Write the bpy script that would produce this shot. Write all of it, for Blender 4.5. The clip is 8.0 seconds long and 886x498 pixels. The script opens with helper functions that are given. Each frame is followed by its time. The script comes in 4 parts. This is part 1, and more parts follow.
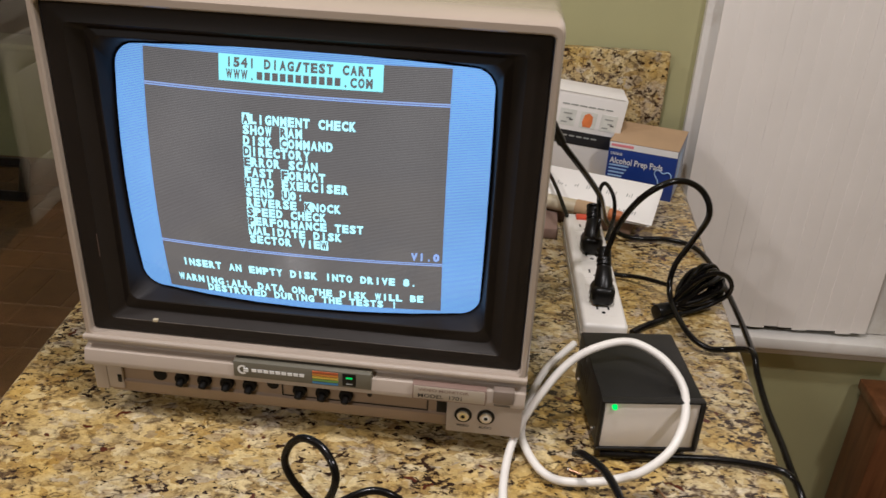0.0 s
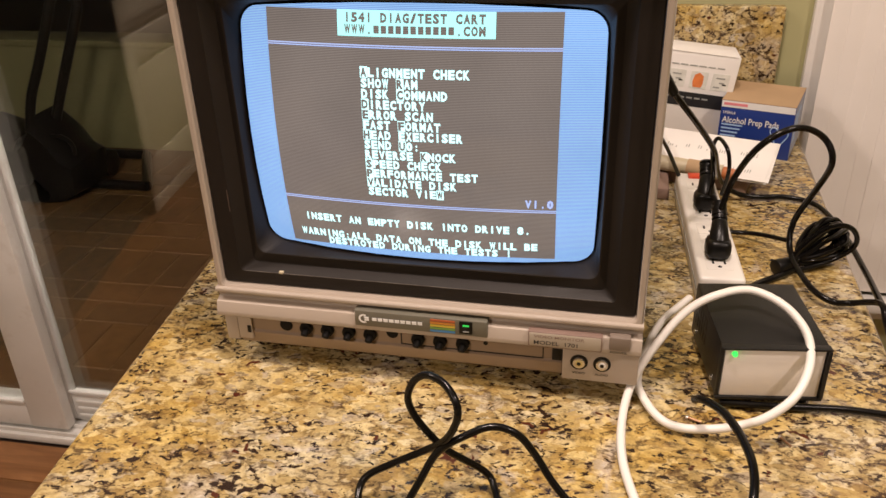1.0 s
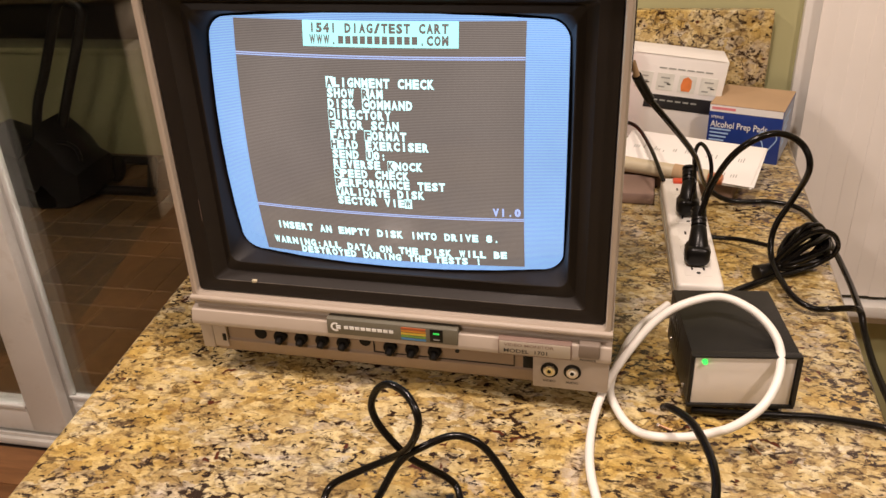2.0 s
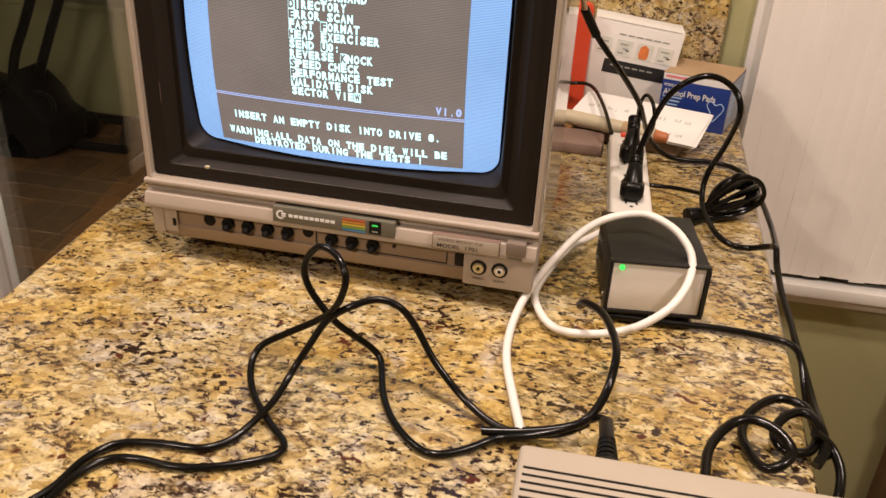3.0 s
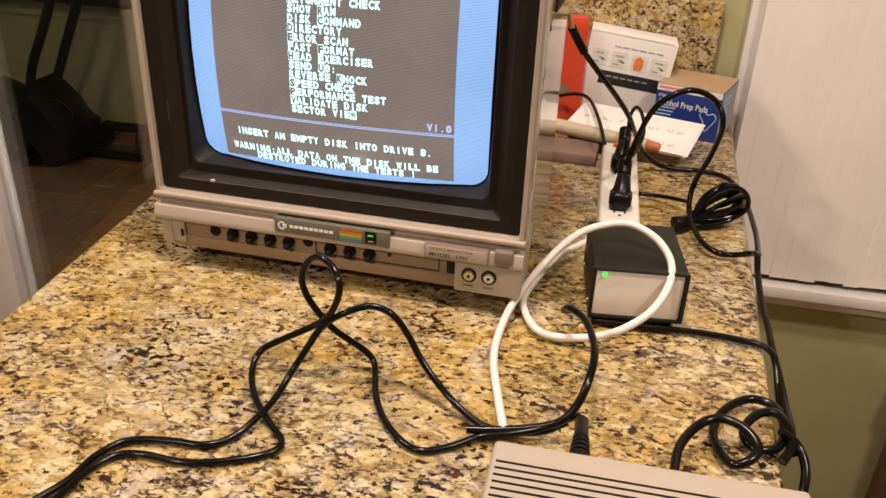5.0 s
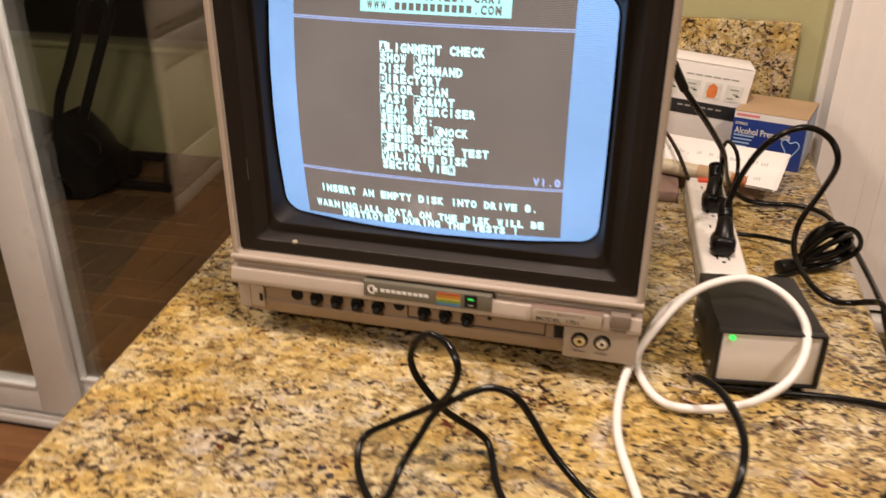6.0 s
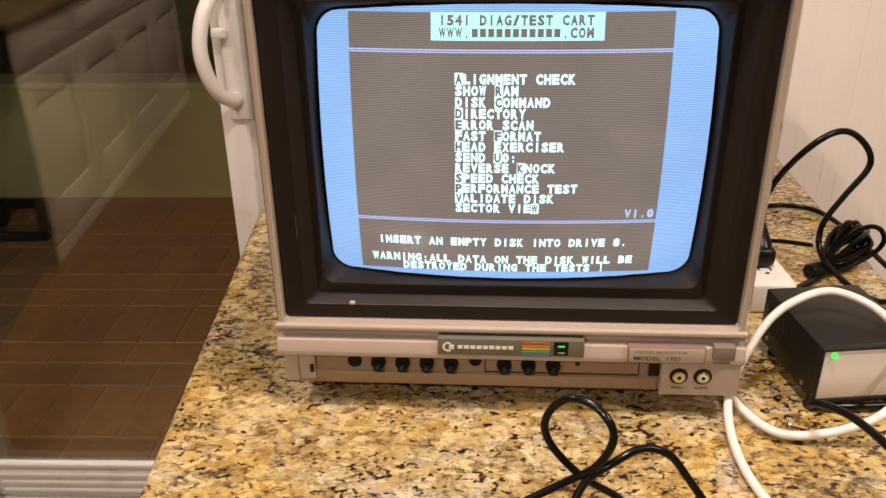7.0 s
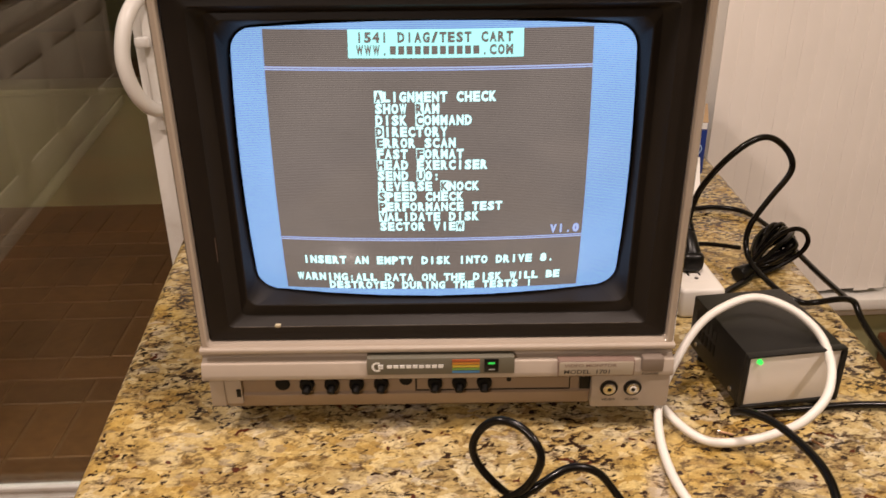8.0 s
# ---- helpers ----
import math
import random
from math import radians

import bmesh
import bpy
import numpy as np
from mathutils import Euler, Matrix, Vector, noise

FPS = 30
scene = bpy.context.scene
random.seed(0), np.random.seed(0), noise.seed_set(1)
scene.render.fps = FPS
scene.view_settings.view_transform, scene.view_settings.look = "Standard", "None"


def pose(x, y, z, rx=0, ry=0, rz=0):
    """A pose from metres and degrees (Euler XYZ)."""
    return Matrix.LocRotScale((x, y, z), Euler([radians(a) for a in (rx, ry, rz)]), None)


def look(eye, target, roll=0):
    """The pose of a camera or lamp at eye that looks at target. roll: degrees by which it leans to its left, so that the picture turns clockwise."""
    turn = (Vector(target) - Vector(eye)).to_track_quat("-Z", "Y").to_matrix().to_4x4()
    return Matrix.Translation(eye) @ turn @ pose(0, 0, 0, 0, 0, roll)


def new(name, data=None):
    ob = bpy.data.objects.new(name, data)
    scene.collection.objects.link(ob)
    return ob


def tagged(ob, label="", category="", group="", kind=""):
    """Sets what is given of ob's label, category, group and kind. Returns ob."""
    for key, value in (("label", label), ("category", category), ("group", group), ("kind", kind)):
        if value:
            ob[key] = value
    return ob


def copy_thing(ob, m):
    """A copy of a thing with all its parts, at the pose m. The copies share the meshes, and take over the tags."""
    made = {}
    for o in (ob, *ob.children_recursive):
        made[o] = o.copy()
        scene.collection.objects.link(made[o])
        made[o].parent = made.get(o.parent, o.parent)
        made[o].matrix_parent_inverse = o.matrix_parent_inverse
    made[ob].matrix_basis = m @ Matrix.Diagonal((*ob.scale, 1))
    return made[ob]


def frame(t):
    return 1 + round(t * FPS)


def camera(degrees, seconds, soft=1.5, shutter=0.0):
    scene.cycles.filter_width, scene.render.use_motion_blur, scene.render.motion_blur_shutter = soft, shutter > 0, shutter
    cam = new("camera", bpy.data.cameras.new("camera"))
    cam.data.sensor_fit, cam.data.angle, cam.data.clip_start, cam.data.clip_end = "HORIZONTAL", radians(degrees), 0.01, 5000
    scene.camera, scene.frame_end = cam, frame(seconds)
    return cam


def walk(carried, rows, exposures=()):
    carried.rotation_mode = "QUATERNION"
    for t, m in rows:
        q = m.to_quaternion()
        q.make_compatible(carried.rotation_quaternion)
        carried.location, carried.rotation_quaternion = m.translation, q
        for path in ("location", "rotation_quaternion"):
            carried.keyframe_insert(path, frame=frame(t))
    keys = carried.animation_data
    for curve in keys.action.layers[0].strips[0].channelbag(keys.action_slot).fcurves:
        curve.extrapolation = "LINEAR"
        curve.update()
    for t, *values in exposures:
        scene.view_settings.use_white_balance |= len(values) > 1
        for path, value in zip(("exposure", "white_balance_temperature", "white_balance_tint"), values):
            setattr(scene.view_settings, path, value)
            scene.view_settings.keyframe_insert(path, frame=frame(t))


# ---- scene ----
cam = camera(57.0, 8.0, shutter=0.3)
PATH = [
    (0, (0.001, 0.009, 1.434), (-0.1, 1.785, 0.52), 2.9),
    (0.3, (-0.014, 0.026, 1.413), (-0.122, 1.808, 0.513), 2.7),
    (0.5, (0.003, 0.028, 1.416), (-0.104, 1.793, 0.481), 1.7),
    (0.8, (-0.005, -0.029, 1.406), (-0.328, 1.72, 0.491), -2.1),
    (1, (-0.007, -0.02, 1.408), (-0.351, 1.71, 0.467), -1.8),
    (1.2, (0.004, -0.019, 1.409), (-0.357, 1.708, 0.466), -2.0),
    (2.3, (0.033, -0.01, 1.412), (-0.343, 1.723, 0.487), -2.5),
    (2.5, (0.036, -0.016, 1.385), (-0.318, 1.723, 0.462), -1.0),
    (2.7, (0.058, -0.039, 1.361), (-0.271, 1.704, 0.437), 0.3),
    (3, (0.082, -0.093, 1.34), (-0.23, 1.655, 0.42), 3.0),
    (3.5, (0.096, -0.106, 1.348), (-0.218, 1.64, 0.426), 3.4),
    (4, (0.113, -0.106, 1.351), (-0.21, 1.642, 0.434), 2.8),
    (4.2, (0.125, -0.099, 1.354), (-0.216, 1.641, 0.429), 2.4),
    (5.3, (0.107, -0.13, 1.37), (-0.244, 1.617, 0.461), 2.2),
    (5.5, (0.122, -0.125, 1.374), (-0.263, 1.615, 0.467), 1.6),
    (5.8, (0.068, -0.097, 1.381), (-0.312, 1.644, 0.473), 1.5),
    (6, (0.007, -0.061, 1.376), (-0.378, 1.69, 0.49), 0.3),
    (6.2, (-0.057, -0.031, 1.377), (-0.341, 1.752, 0.516), -1.9),
    (6.5, (-0.157, -0.023, 1.381), (-0.262, 1.78, 0.522), -0.3),
    (7, (-0.196, -0.003, 1.374), (-0.254, 1.8, 0.51), -0.7),
    (7.5, (-0.197, 0.001, 1.368), (-0.177, 1.801, 0.496), -0.6),
    (8, (-0.177, 0.014, 1.386), (-0.108, 1.813, 0.514), -0.5),
]
walk(cam, [(t, look(eye, target, roll)) for t, eye, target, roll in PATH], [(0.0, -1.20, 5400, 6), (0.5, -1.14, 6250, 13), (1.0, -0.86, 6450, 14), (3.0, -0.80, 6500, 14), (7.4, -0.76, 6450, 14), (7.7, -0.95, 6450, 14), (8.0, -0.95, 6450, 14)])

# ---- light ----
world = bpy.data.worlds.new("night")
world.use_nodes = True
world.node_tree.nodes["Background"].inputs[0].default_value = (0.012, 0.014, 0.02, 1)
world.node_tree.nodes["Background"].inputs[1].default_value = 0.25
scene.world = world

LAMP_WARM = (1.0, 0.825, 0.70)
LAMP_PLACES = [(-0.05, 0.42, 2.44, 33.0), (0.95, 0.10, 2.44, 34.0), (-1.25, 0.45, 2.44, 27.0), (-1.0, -1.3, 2.44, 54.0)]

# ---- materials ----


def material(name):
    m = bpy.data.materials.new(name)
    m.use_nodes = True
    nt = m.node_tree
    return m, nt, nt.nodes["Principled BSDF"]


def noise_tex(nt, vec, scale, detail=3.0, rough=0.55, distort=0.0):
    n = nt.nodes.new("ShaderNodeTexNoise")
    n.inputs["Scale"].default_value, n.inputs["Detail"].default_value = scale, detail
    n.inputs["Roughness"].default_value, n.inputs["Distortion"].default_value = rough, distort
    nt.links.new(vec, n.inputs["Vector"])
    return n.outputs["Fac"]


def ramp(nt, fac, stops):
    r = nt.nodes.new("ShaderNodeValToRGB")
    e = r.color_ramp.elements
    while len(e) < len(stops):
        e.new(0.5)
    for el, (p, c) in zip(e, stops):
        el.position = p
        el.color = (*c, 1) if len(c) == 3 else c
    nt.links.new(fac, r.inputs[0])
    return r.outputs[0]


def mix(nt, fac, a, b, mode="MIX"):
    m = nt.nodes.new("ShaderNodeMix")
    m.data_type, m.blend_type = "RGBA", mode
    for sock, v in ((m.inputs[0], fac), (m.inputs[6], a), (m.inputs[7], b)):
        if isinstance(v, bpy.types.NodeSocket):
            nt.links.new(v, sock)
        else:
            sock.default_value = v if not isinstance(v, tuple) else (*v, 1)
    return m.outputs[2]


def coords(nt, scale=(1, 1, 1), turn=0.0, kind="Object"):
    t = nt.nodes.new("ShaderNodeTexCoord")
    m = nt.nodes.new("ShaderNodeMapping")
    m.inputs["Scale"].default_value = scale
    m.inputs["Rotation"].default_value = (0, 0, radians(turn))
    nt.links.new(t.outputs[kind], m.inputs["Vector"])
    return m.outputs["Vector"]


def bump(nt, bsdf, height, strength=0.2, distance=0.001):
    b = nt.nodes.new("ShaderNodeBump")
    b.inputs["Strength"].default_value, b.inputs["Distance"].default_value = strength, distance
    nt.links.new(height, b.inputs["Height"])
    nt.links.new(b.outputs[0], bsdf.inputs["Normal"])


def painted(name, color, rough=0.5, vary=0.12, scale=14.0, grain=900.0, relief=0.15, metal=0.0, coat=0.0, dirt=None, spec=0.5):
    """A surface of one main colour with soft stains, fine grain and uneven gloss."""
    m, nt, b = material(name)
    v = coords(nt)
    n1 = noise_tex(nt, v, scale, 4.0)
    lo = tuple(c * (1 - vary) for c in color)
    hi = tuple(min(1.0, c * (1 + vary)) for c in color)
    col = ramp(nt, n1, [(0.3, lo), (0.7, hi)])
    if dirt:
        d = ramp(nt, noise_tex(nt, v, scale * 2.3, 5.0, 0.65), [(0.55, (0, 0, 0)), (0.8, (1, 1, 1))])
        col = mix(nt, d, col, dirt)
    nt.links.new(col, b.inputs["Base Color"])
    n2 = noise_tex(nt, v, grain, 2.0)
    r = nt.nodes.new("ShaderNodeMapRange")
    r.inputs[3].default_value, r.inputs[4].default_value = max(0.02, rough - 0.08), min(1, rough + 0.08)
    nt.links.new(n1, r.inputs[0])
    nt.links.new(r.outputs[0], b.inputs["Roughness"])
    b.inputs["Metallic"].default_value = metal
    b.inputs["Coat Weight"].default_value = coat
    b.inputs["Specular IOR Level"].default_value = spec
    bump(nt, b, n2, relief, 0.0004)
    return m


def granite():
    m, nt, b = material("granite")
    v = coords(nt)
    vs = coords(nt, (0.77, 1.18, 1.0), -30)
    warp = nt.nodes.new("ShaderNodeTexNoise")
    warp.inputs["Scale"].default_value, warp.inputs["Detail"].default_value = 55, 4
    nt.links.new(vs, warp.inputs["Vector"])
    sub = nt.nodes.new("ShaderNodeVectorMath")
    sub.operation = "MULTIPLY_ADD"
    nt.links.new(warp.outputs["Color"], sub.inputs[0])
    sub.inputs[1].default_value = (0.030, 0.030, 0.030)
    nt.links.new(vs, sub.inputs[2])

    def cells(feature, scale):
        n = nt.nodes.new("ShaderNodeTexVoronoi")
        n.feature = feature
        n.inputs["Scale"].default_value = scale
        nt.links.new(sub.outputs[0], n.inputs["Vector"])
        return n

    one = cells("F1", 96)
    sep = nt.nodes.new("ShaderNodeSeparateColor")
    nt.links.new(one.outputs["Color"], sep.inputs[0])
    base = ramp(nt, sep.outputs[0], [(0.0, (0.38, 0.275, 0.115)), (0.3, (0.49, 0.38, 0.175)), (0.6, (0.58, 0.475, 0.255)), (0.86, (0.67, 0.585, 0.38)), (0.96, (0.48, 0.42, 0.32)), (1.0, (0.34, 0.28, 0.19))])
    fine = ramp(nt, noise_tex(nt, v, 240, 5, 0.65), [(0.3, (0.70, 0.67, 0.62)), (0.7, (1.10, 1.10, 1.08))])
    base = mix(nt, 1.0, base, fine, "MULTIPLY")
    gold = ramp(nt, noise_tex(nt, vs, 9, 4, 0.55, 0.5), [(0.42, (0, 0, 0)), (0.62, (1, 1, 1))])
    base = mix(nt, gold, base, mix(nt, 1.0, base, (1.0, 0.87, 0.52), "MULTIPLY"))
    # pale quartz clouds with a cool tint
    quartz = ramp(nt, noise_tex(nt, v, 13, 5, 0.62, 0.8), [(0.58, (0, 0, 0)), (0.70, (0.75, 0.75, 0.75))])
    base = mix(nt, quartz, base, mix(nt, 1.0, fine, (0.60, 0.55, 0.50), "MULTIPLY"))
    # soft brown stains
    brown = ramp(nt, noise_tex(nt, vs, 58, 5, 0.68, 0.9), [(0.54, (0, 0, 0)), (0.68, (0.70, 0.70, 0.70))])
    base = mix(nt, brown, base, (0.22, 0.13, 0.055))
    # thin broken cracks at two sizes
    for size, width, clump, cut in ((84, 0.16, 34, 0.42), (36, 0.085, 21, 0.40)):
        edge = ramp(nt, cells("DISTANCE_TO_EDGE", size).outputs["Distance"], [(width * 0.2, (1, 1, 1)), (width, (0, 0, 0))])
        where = ramp(nt, noise_tex(nt, vs, clump, 4, 0.6, 0.4), [(cut, (0, 0, 0)), (cut + 0.11, (1, 1, 1))])
        broken = ramp(nt, noise_tex(nt, vs, 115, 4, 0.66, 0.6), [(0.42, (0, 0, 0)), (0.55, (1, 1, 1))])
        vein = mix(nt, 1.0, mix(nt, 1.0, edge, where, "MULTIPLY"), broken, "MULTIPLY")
        vein = mix(nt, 1.0, vein, ramp(nt, noise_tex(nt, v, 5.0, 2, 0.5, 0.4), [(0.40, (0.60, 0.60, 0.60)), (0.60, (1, 1, 1))]), "MULTIPLY")
        base = mix(nt, vein, base, (0.050, 0.024, 0.012))
    drift = ramp(nt, noise_tex(nt, v, 5.5, 3, 0.55, 0.6), [(0.32, (0.84, 0.81, 0.76)), (0.52, (1.0, 1.0, 1.0)), (0.70, (1.04, 1.06, 1.14))])
    base = mix(nt, 1.0, base, drift, "MULTIPLY")
    # dark grains, crowded in some places
    patch = noise_tex(nt, vs, 15, 3, 0.5, 0.5)
    dark = noise_tex(nt, vs, 135, 5, 0.62, 0.35)
    add = nt.nodes.new("ShaderNodeMath")
    add.operation = "MULTIPLY_ADD"
    nt.links.new(patch, add.inputs[0])
    add.inputs[1].default_value = 0.46
    nt.links.new(dark, add.inputs[2])
    speck = ramp(nt, add.outputs[0], [(0.798, (0, 0, 0)), (0.845, (1, 1, 1))])
    base = mix(nt, speck, base, (0.026, 0.013, 0.008))
    rust = ramp(nt, noise_tex(nt, v, 62, 2, 0.5, 0.3), [(0.69, (0, 0, 0)), (0.72, (1, 1, 1))])
    base = mix(nt, rust, base, (0.075, 0.020, 0.010))
    nt.links.new(base, b.inputs["Base Color"])
    rr = ramp(nt, noise_tex(nt, v, 60, 3), [(0.3, (0.12, 0.12, 0.12)), (0.7, (0.26, 0.26, 0.26))])
    nt.links.new(rr, b.inputs["Roughness"])
    bump(nt, b, noise_tex(nt, v, 160, 3), 0.06, 0.0006)
    return m


def wood(name, dark, light, scale=1.0, rough=0.35, axis=(1.2, 14.0, 14.0)):
    m, nt, b = material(name)
    v = coords(nt, tuple(a * scale for a in axis))
    info = nt.nodes.new("ShaderNodeObjectInfo")
    shift = nt.nodes.new("ShaderNodeVectorMath")
    shift.operation = "ADD"
    sc = nt.nodes.new("ShaderNodeVectorMath")
    sc.operation = "SCALE"
    sc.inputs[0].default_value = (7.3, 3.1, 5.7)
    nt.links.new(info.outputs["Random"], sc.inputs["Scale"])
    nt.links.new(v, shift.inputs[0])
    nt.links.new(sc.outputs[0], shift.inputs[1])
    g = noise_tex(nt, shift.outputs[0], 3.0, 6, 0.62, 0.8)
    col = ramp(nt, g, [(0.3, dark), (0.7, light)])
    tone = ramp(nt, info.outputs["Random"], [(0.0, (0.72, 0.72, 0.72)), (1.0, (1.12, 1.08, 1.02))])
    col = mix(nt, 1.0, col, tone, "MULTIPLY")
    nt.links.new(col, b.inputs["Base Color"])
    b.inputs["Roughness"].default_value = rough
    bump(nt, b, g, 0.12, 0.0008)
    return m


def glow(name, color, strength, base=(0.02, 0.02, 0.02), rough=0.12, scan=False):
    """A lit surface behind glass: it gives off light and keeps a glossy face."""
    m, nt, b = material(name)
    b.inputs["Base Color"].default_value = (*base, 1)
    b.inputs["Roughness"].default_value = rough
    b.inputs["Emission Color"].default_value = (*color, 1)
    b.inputs["Emission Strength"].default_value = strength
    if scan:
        w = nt.nodes.new("ShaderNodeTexWave")
        w.bands_direction = "Z"
        w.inputs["Scale"].default_value = 230
        w.inputs["Distortion"].default_value = 0.0
        nt.links.new(coords(nt), w.inputs["Vector"])
        n = noise_tex(nt, coords(nt), 7, 3)
        c = ramp(nt, w.outputs["Fac"], [(0.0, tuple(x * 0.50 for x in color)), (1.0, tuple(min(1, x * 1.3) for x in color))])
        g = nt.nodes.new("ShaderNodeTexWave")
        g.bands_direction = "X"
        g.inputs["Scale"].default_value = 310
        nt.links.new(coords(nt), g.inputs["Vector"])
        c = mix(nt, 1.0, c, ramp(nt, g.outputs["Fac"], [(0.0, (0.88, 0.88, 0.90)), (1.0, (1.08, 1.08, 1.06))]), "MULTIPLY")
        c2 = mix(nt, ramp(nt, n, [(0.35, (0.84, 0.84, 0.84)), (0.65, (1, 1, 1))]), (0, 0, 0), c)
        nt.links.new(c2, b.inputs["Emission Color"])
    return m


def glass_mat(name):
    m, nt, b = material(name)
    b.inputs["Base Color"].default_value = (0.94, 0.97, 0.95, 1)
    b.inputs["Roughness"].default_value = 0.0
    b.inputs["Transmission Weight"].default_value = 1.0
    b.inputs["IOR"].default_value = 1.55
    return m


GRANITE = granite()
OLIVE = painted("olive_wall_paint", (0.40, 0.385, 0.20), 0.6, 0.05, 3.0, 350, 0.25)
# the wall's olive again, with the weak light outdoors put into its colour
OLIVE_OUTER = painted("olive_dimmed_for_night", (0.25, 0.225, 0.10), 0.7, 0.10, 3.0, 350, 0.25)
CEILING_PAINT = painted("ceiling_paint", (0.78, 0.76, 0.72), 0.8, 0.03, 3.0, 250, 0.3)
TRIM_WHITE = painted("white_trim_paint", (0.74, 0.72, 0.68), 0.4, 0.05, 6.0, 300, 0.1, dirt=(0.6, 0.55, 0.48))
VINYL = painted("white_vinyl", (0.74, 0.73, 0.70), 0.35, 0.05, 5.0, 400, 0.08, dirt=(0.58, 0.54, 0.48))
BLIND = painted("white_blind_slat", (0.83, 0.79, 0.745), 0.55, 0.04, 5.0, 500, 0.2)
CABINET_WHITE = painted("white_cabinet_paint", (0.66, 0.62, 0.55), 0.4, 0.05, 4.0, 300, 0.1)
CABINET_TAN = painted("tan_cabinet_paint", (0.80, 0.70, 0.56), 0.5, 0.07, 4.0, 200, 0.2)
OAK_FLOOR = wood("oak_floor", (0.17, 0.072, 0.025), (0.33, 0.155, 0.060), 1.0, 0.32)
OAK_DARK = wood("brown_oak", (0.12, 0.045, 0.016), (0.25, 0.105, 0.04), 1.0, 0.35, (14.0, 14.0, 1.2))
GROUT = painted("floor_joint", (0.05, 0.03, 0.02), 0.8)
NIGHT = painted("night_ground", (0.02, 0.02, 0.018), 0.9)
BEIGE = painted("beige_plastic", (0.40, 0.335, 0.275), 0.38, 0.04, 9.0, 1600, 0.22, dirt=(0.34, 0.27, 0.20))
SHELL_BEIGE = painted("glossy_beige_shell", (0.40, 0.335, 0.275), 0.11, 0.04, 9.0, 500, 0.012, coat=0.5)
BUTTON_GREY = painted("grey_beige_button", (0.19, 0.15, 0.12), 0.42, 0.05, 9.0, 1600, 0.2)
# browner plastic, also darkened for the shade under the front strip
BEIGE_DARK = painted("shaded_brown_beige_panel", (0.27, 0.192, 0.125), 0.42, 0.05, 9.0, 1600, 0.2)
BEIGE_DRIVE = painted("drive_plastic", (0.40, 0.345, 0.275), 0.45, 0.04, 9.0, 1600, 0.25)
BEZEL = painted("dark_brown_bezel", (0.0150, 0.0112, 0.0088), 0.50, 0.10, 12.0, 1400, 0.3, spec=0.22)
KNOB_BLACK = painted("matt_black_knob", (0.006, 0.0055, 0.005), 0.55, 0.15, 20.0, 1500, 0.15, spec=0.15)
BLACK = painted("black_plastic", (0.0065, 0.006, 0.0056), 0.32, 0.15, 20.0, 1500, 0.12, spec=0.24)
BLACK_CORD = painted("black_cord", (0.0045, 0.0038, 0.0034), 0.20, 0.15, 30.0, 900, 0.04, spec=0.26)
BLACK_CASE = painted("black_case", (0.009, 0.0086, 0.008), 0.40, 0.12, 20.0, 2200, 0.35, spec=0.35)
WHITE_CORD = painted("white_cord", (0.78, 0.75, 0.70), 0.38, 0.03, 20.0, 700, 0.08)
WHITE_PLASTIC = painted("white_plastic", (0.74, 0.71, 0.66), 0.35, 0.04, 12.0, 1200, 0.08)
SILVER_PANEL = painted("pale_front_panel", (0.80, 0.75, 0.69), 0.42, 0.04, 8.0, 1500, 0.06)
PAPER = painted("white_paper", (0.82, 0.80, 0.77), 0.75, 0.03, 8.0, 500, 0.1)
CARD = painted("brown_card", (0.44, 0.30, 0.17), 0.8, 0.08, 12.0, 400, 0.25)
CARD_GREY = painted("brown_packet", (0.22, 0.145, 0.115), 0.6, 0.12, 16.0, 500, 0.2)
BOX_BLUE = painted("printed_blue", (0.013, 0.040, 0.23), 0.4, 0.08, 12.0, 500, 0.05)
INK = painted("black_print", (0.02, 0.02, 0.022), 0.45, 0.1, 20.0)
PRINT_PALE = painted("pale_print", (0.73, 0.74, 0.69), 0.6, 0.10, 60.0)
INK_GREY = painted("grey_print", (0.35, 0.36, 0.34), 0.6, 0.1, 20.0)
INK_ORANGE = painted("orange_print", (0.75, 0.22, 0.06), 0.55, 0.15, 60.0)
INK_PINK = painted("pink_print", (0.75, 0.25, 0.28), 0.55, 0.1, 20.0)
SIDE_PRINT = painted("pale_side_print", (0.30, 0.34, 0.45), 0.5, 0.12, 30.0, 500, 0.05)
INK_WHITE = painted("white_print", (0.80, 0.80, 0.80), 0.5, 0.03, 20.0)
INK_SKY = painted("pale_blue_print", (0.35, 0.52, 0.80), 0.5, 0.05, 20.0)
RED = painted("red_plastic", (0.60, 0.065, 0.026), 0.38, 0.10, 10.0, 700, 0.08)
CREAM = painted("cream_tube_plastic", (0.52, 0.45, 0.31), 0.45, 0.06, 10.0, 800, 0.1)
ORANGE_TIP = painted("orange_tip", (0.45, 0.15, 0.05), 0.45, 0.12, 20.0)
METAL = painted("worn_metal", (0.62, 0.58, 0.52), 0.3, 0.1, 40.0, 900, 0.05, metal=1.0)
COPPER = painted("copper_tone_metal", (0.45, 0.27, 0.16), 0.35, 0.1, 40.0, 900, 0.05, metal=1.0)
JACK_YELLOW = painted("yellow_insert", (0.58, 0.46, 0.18), 0.4, 0.06)
JACK_WHITE = painted("white_insert", (0.72, 0.70, 0.66), 0.4, 0.04)
PLATE = painted("dark_badge", (0.135, 0.125, 0.095), 0.42, 0.06, 30.0, 1500, 0.05)
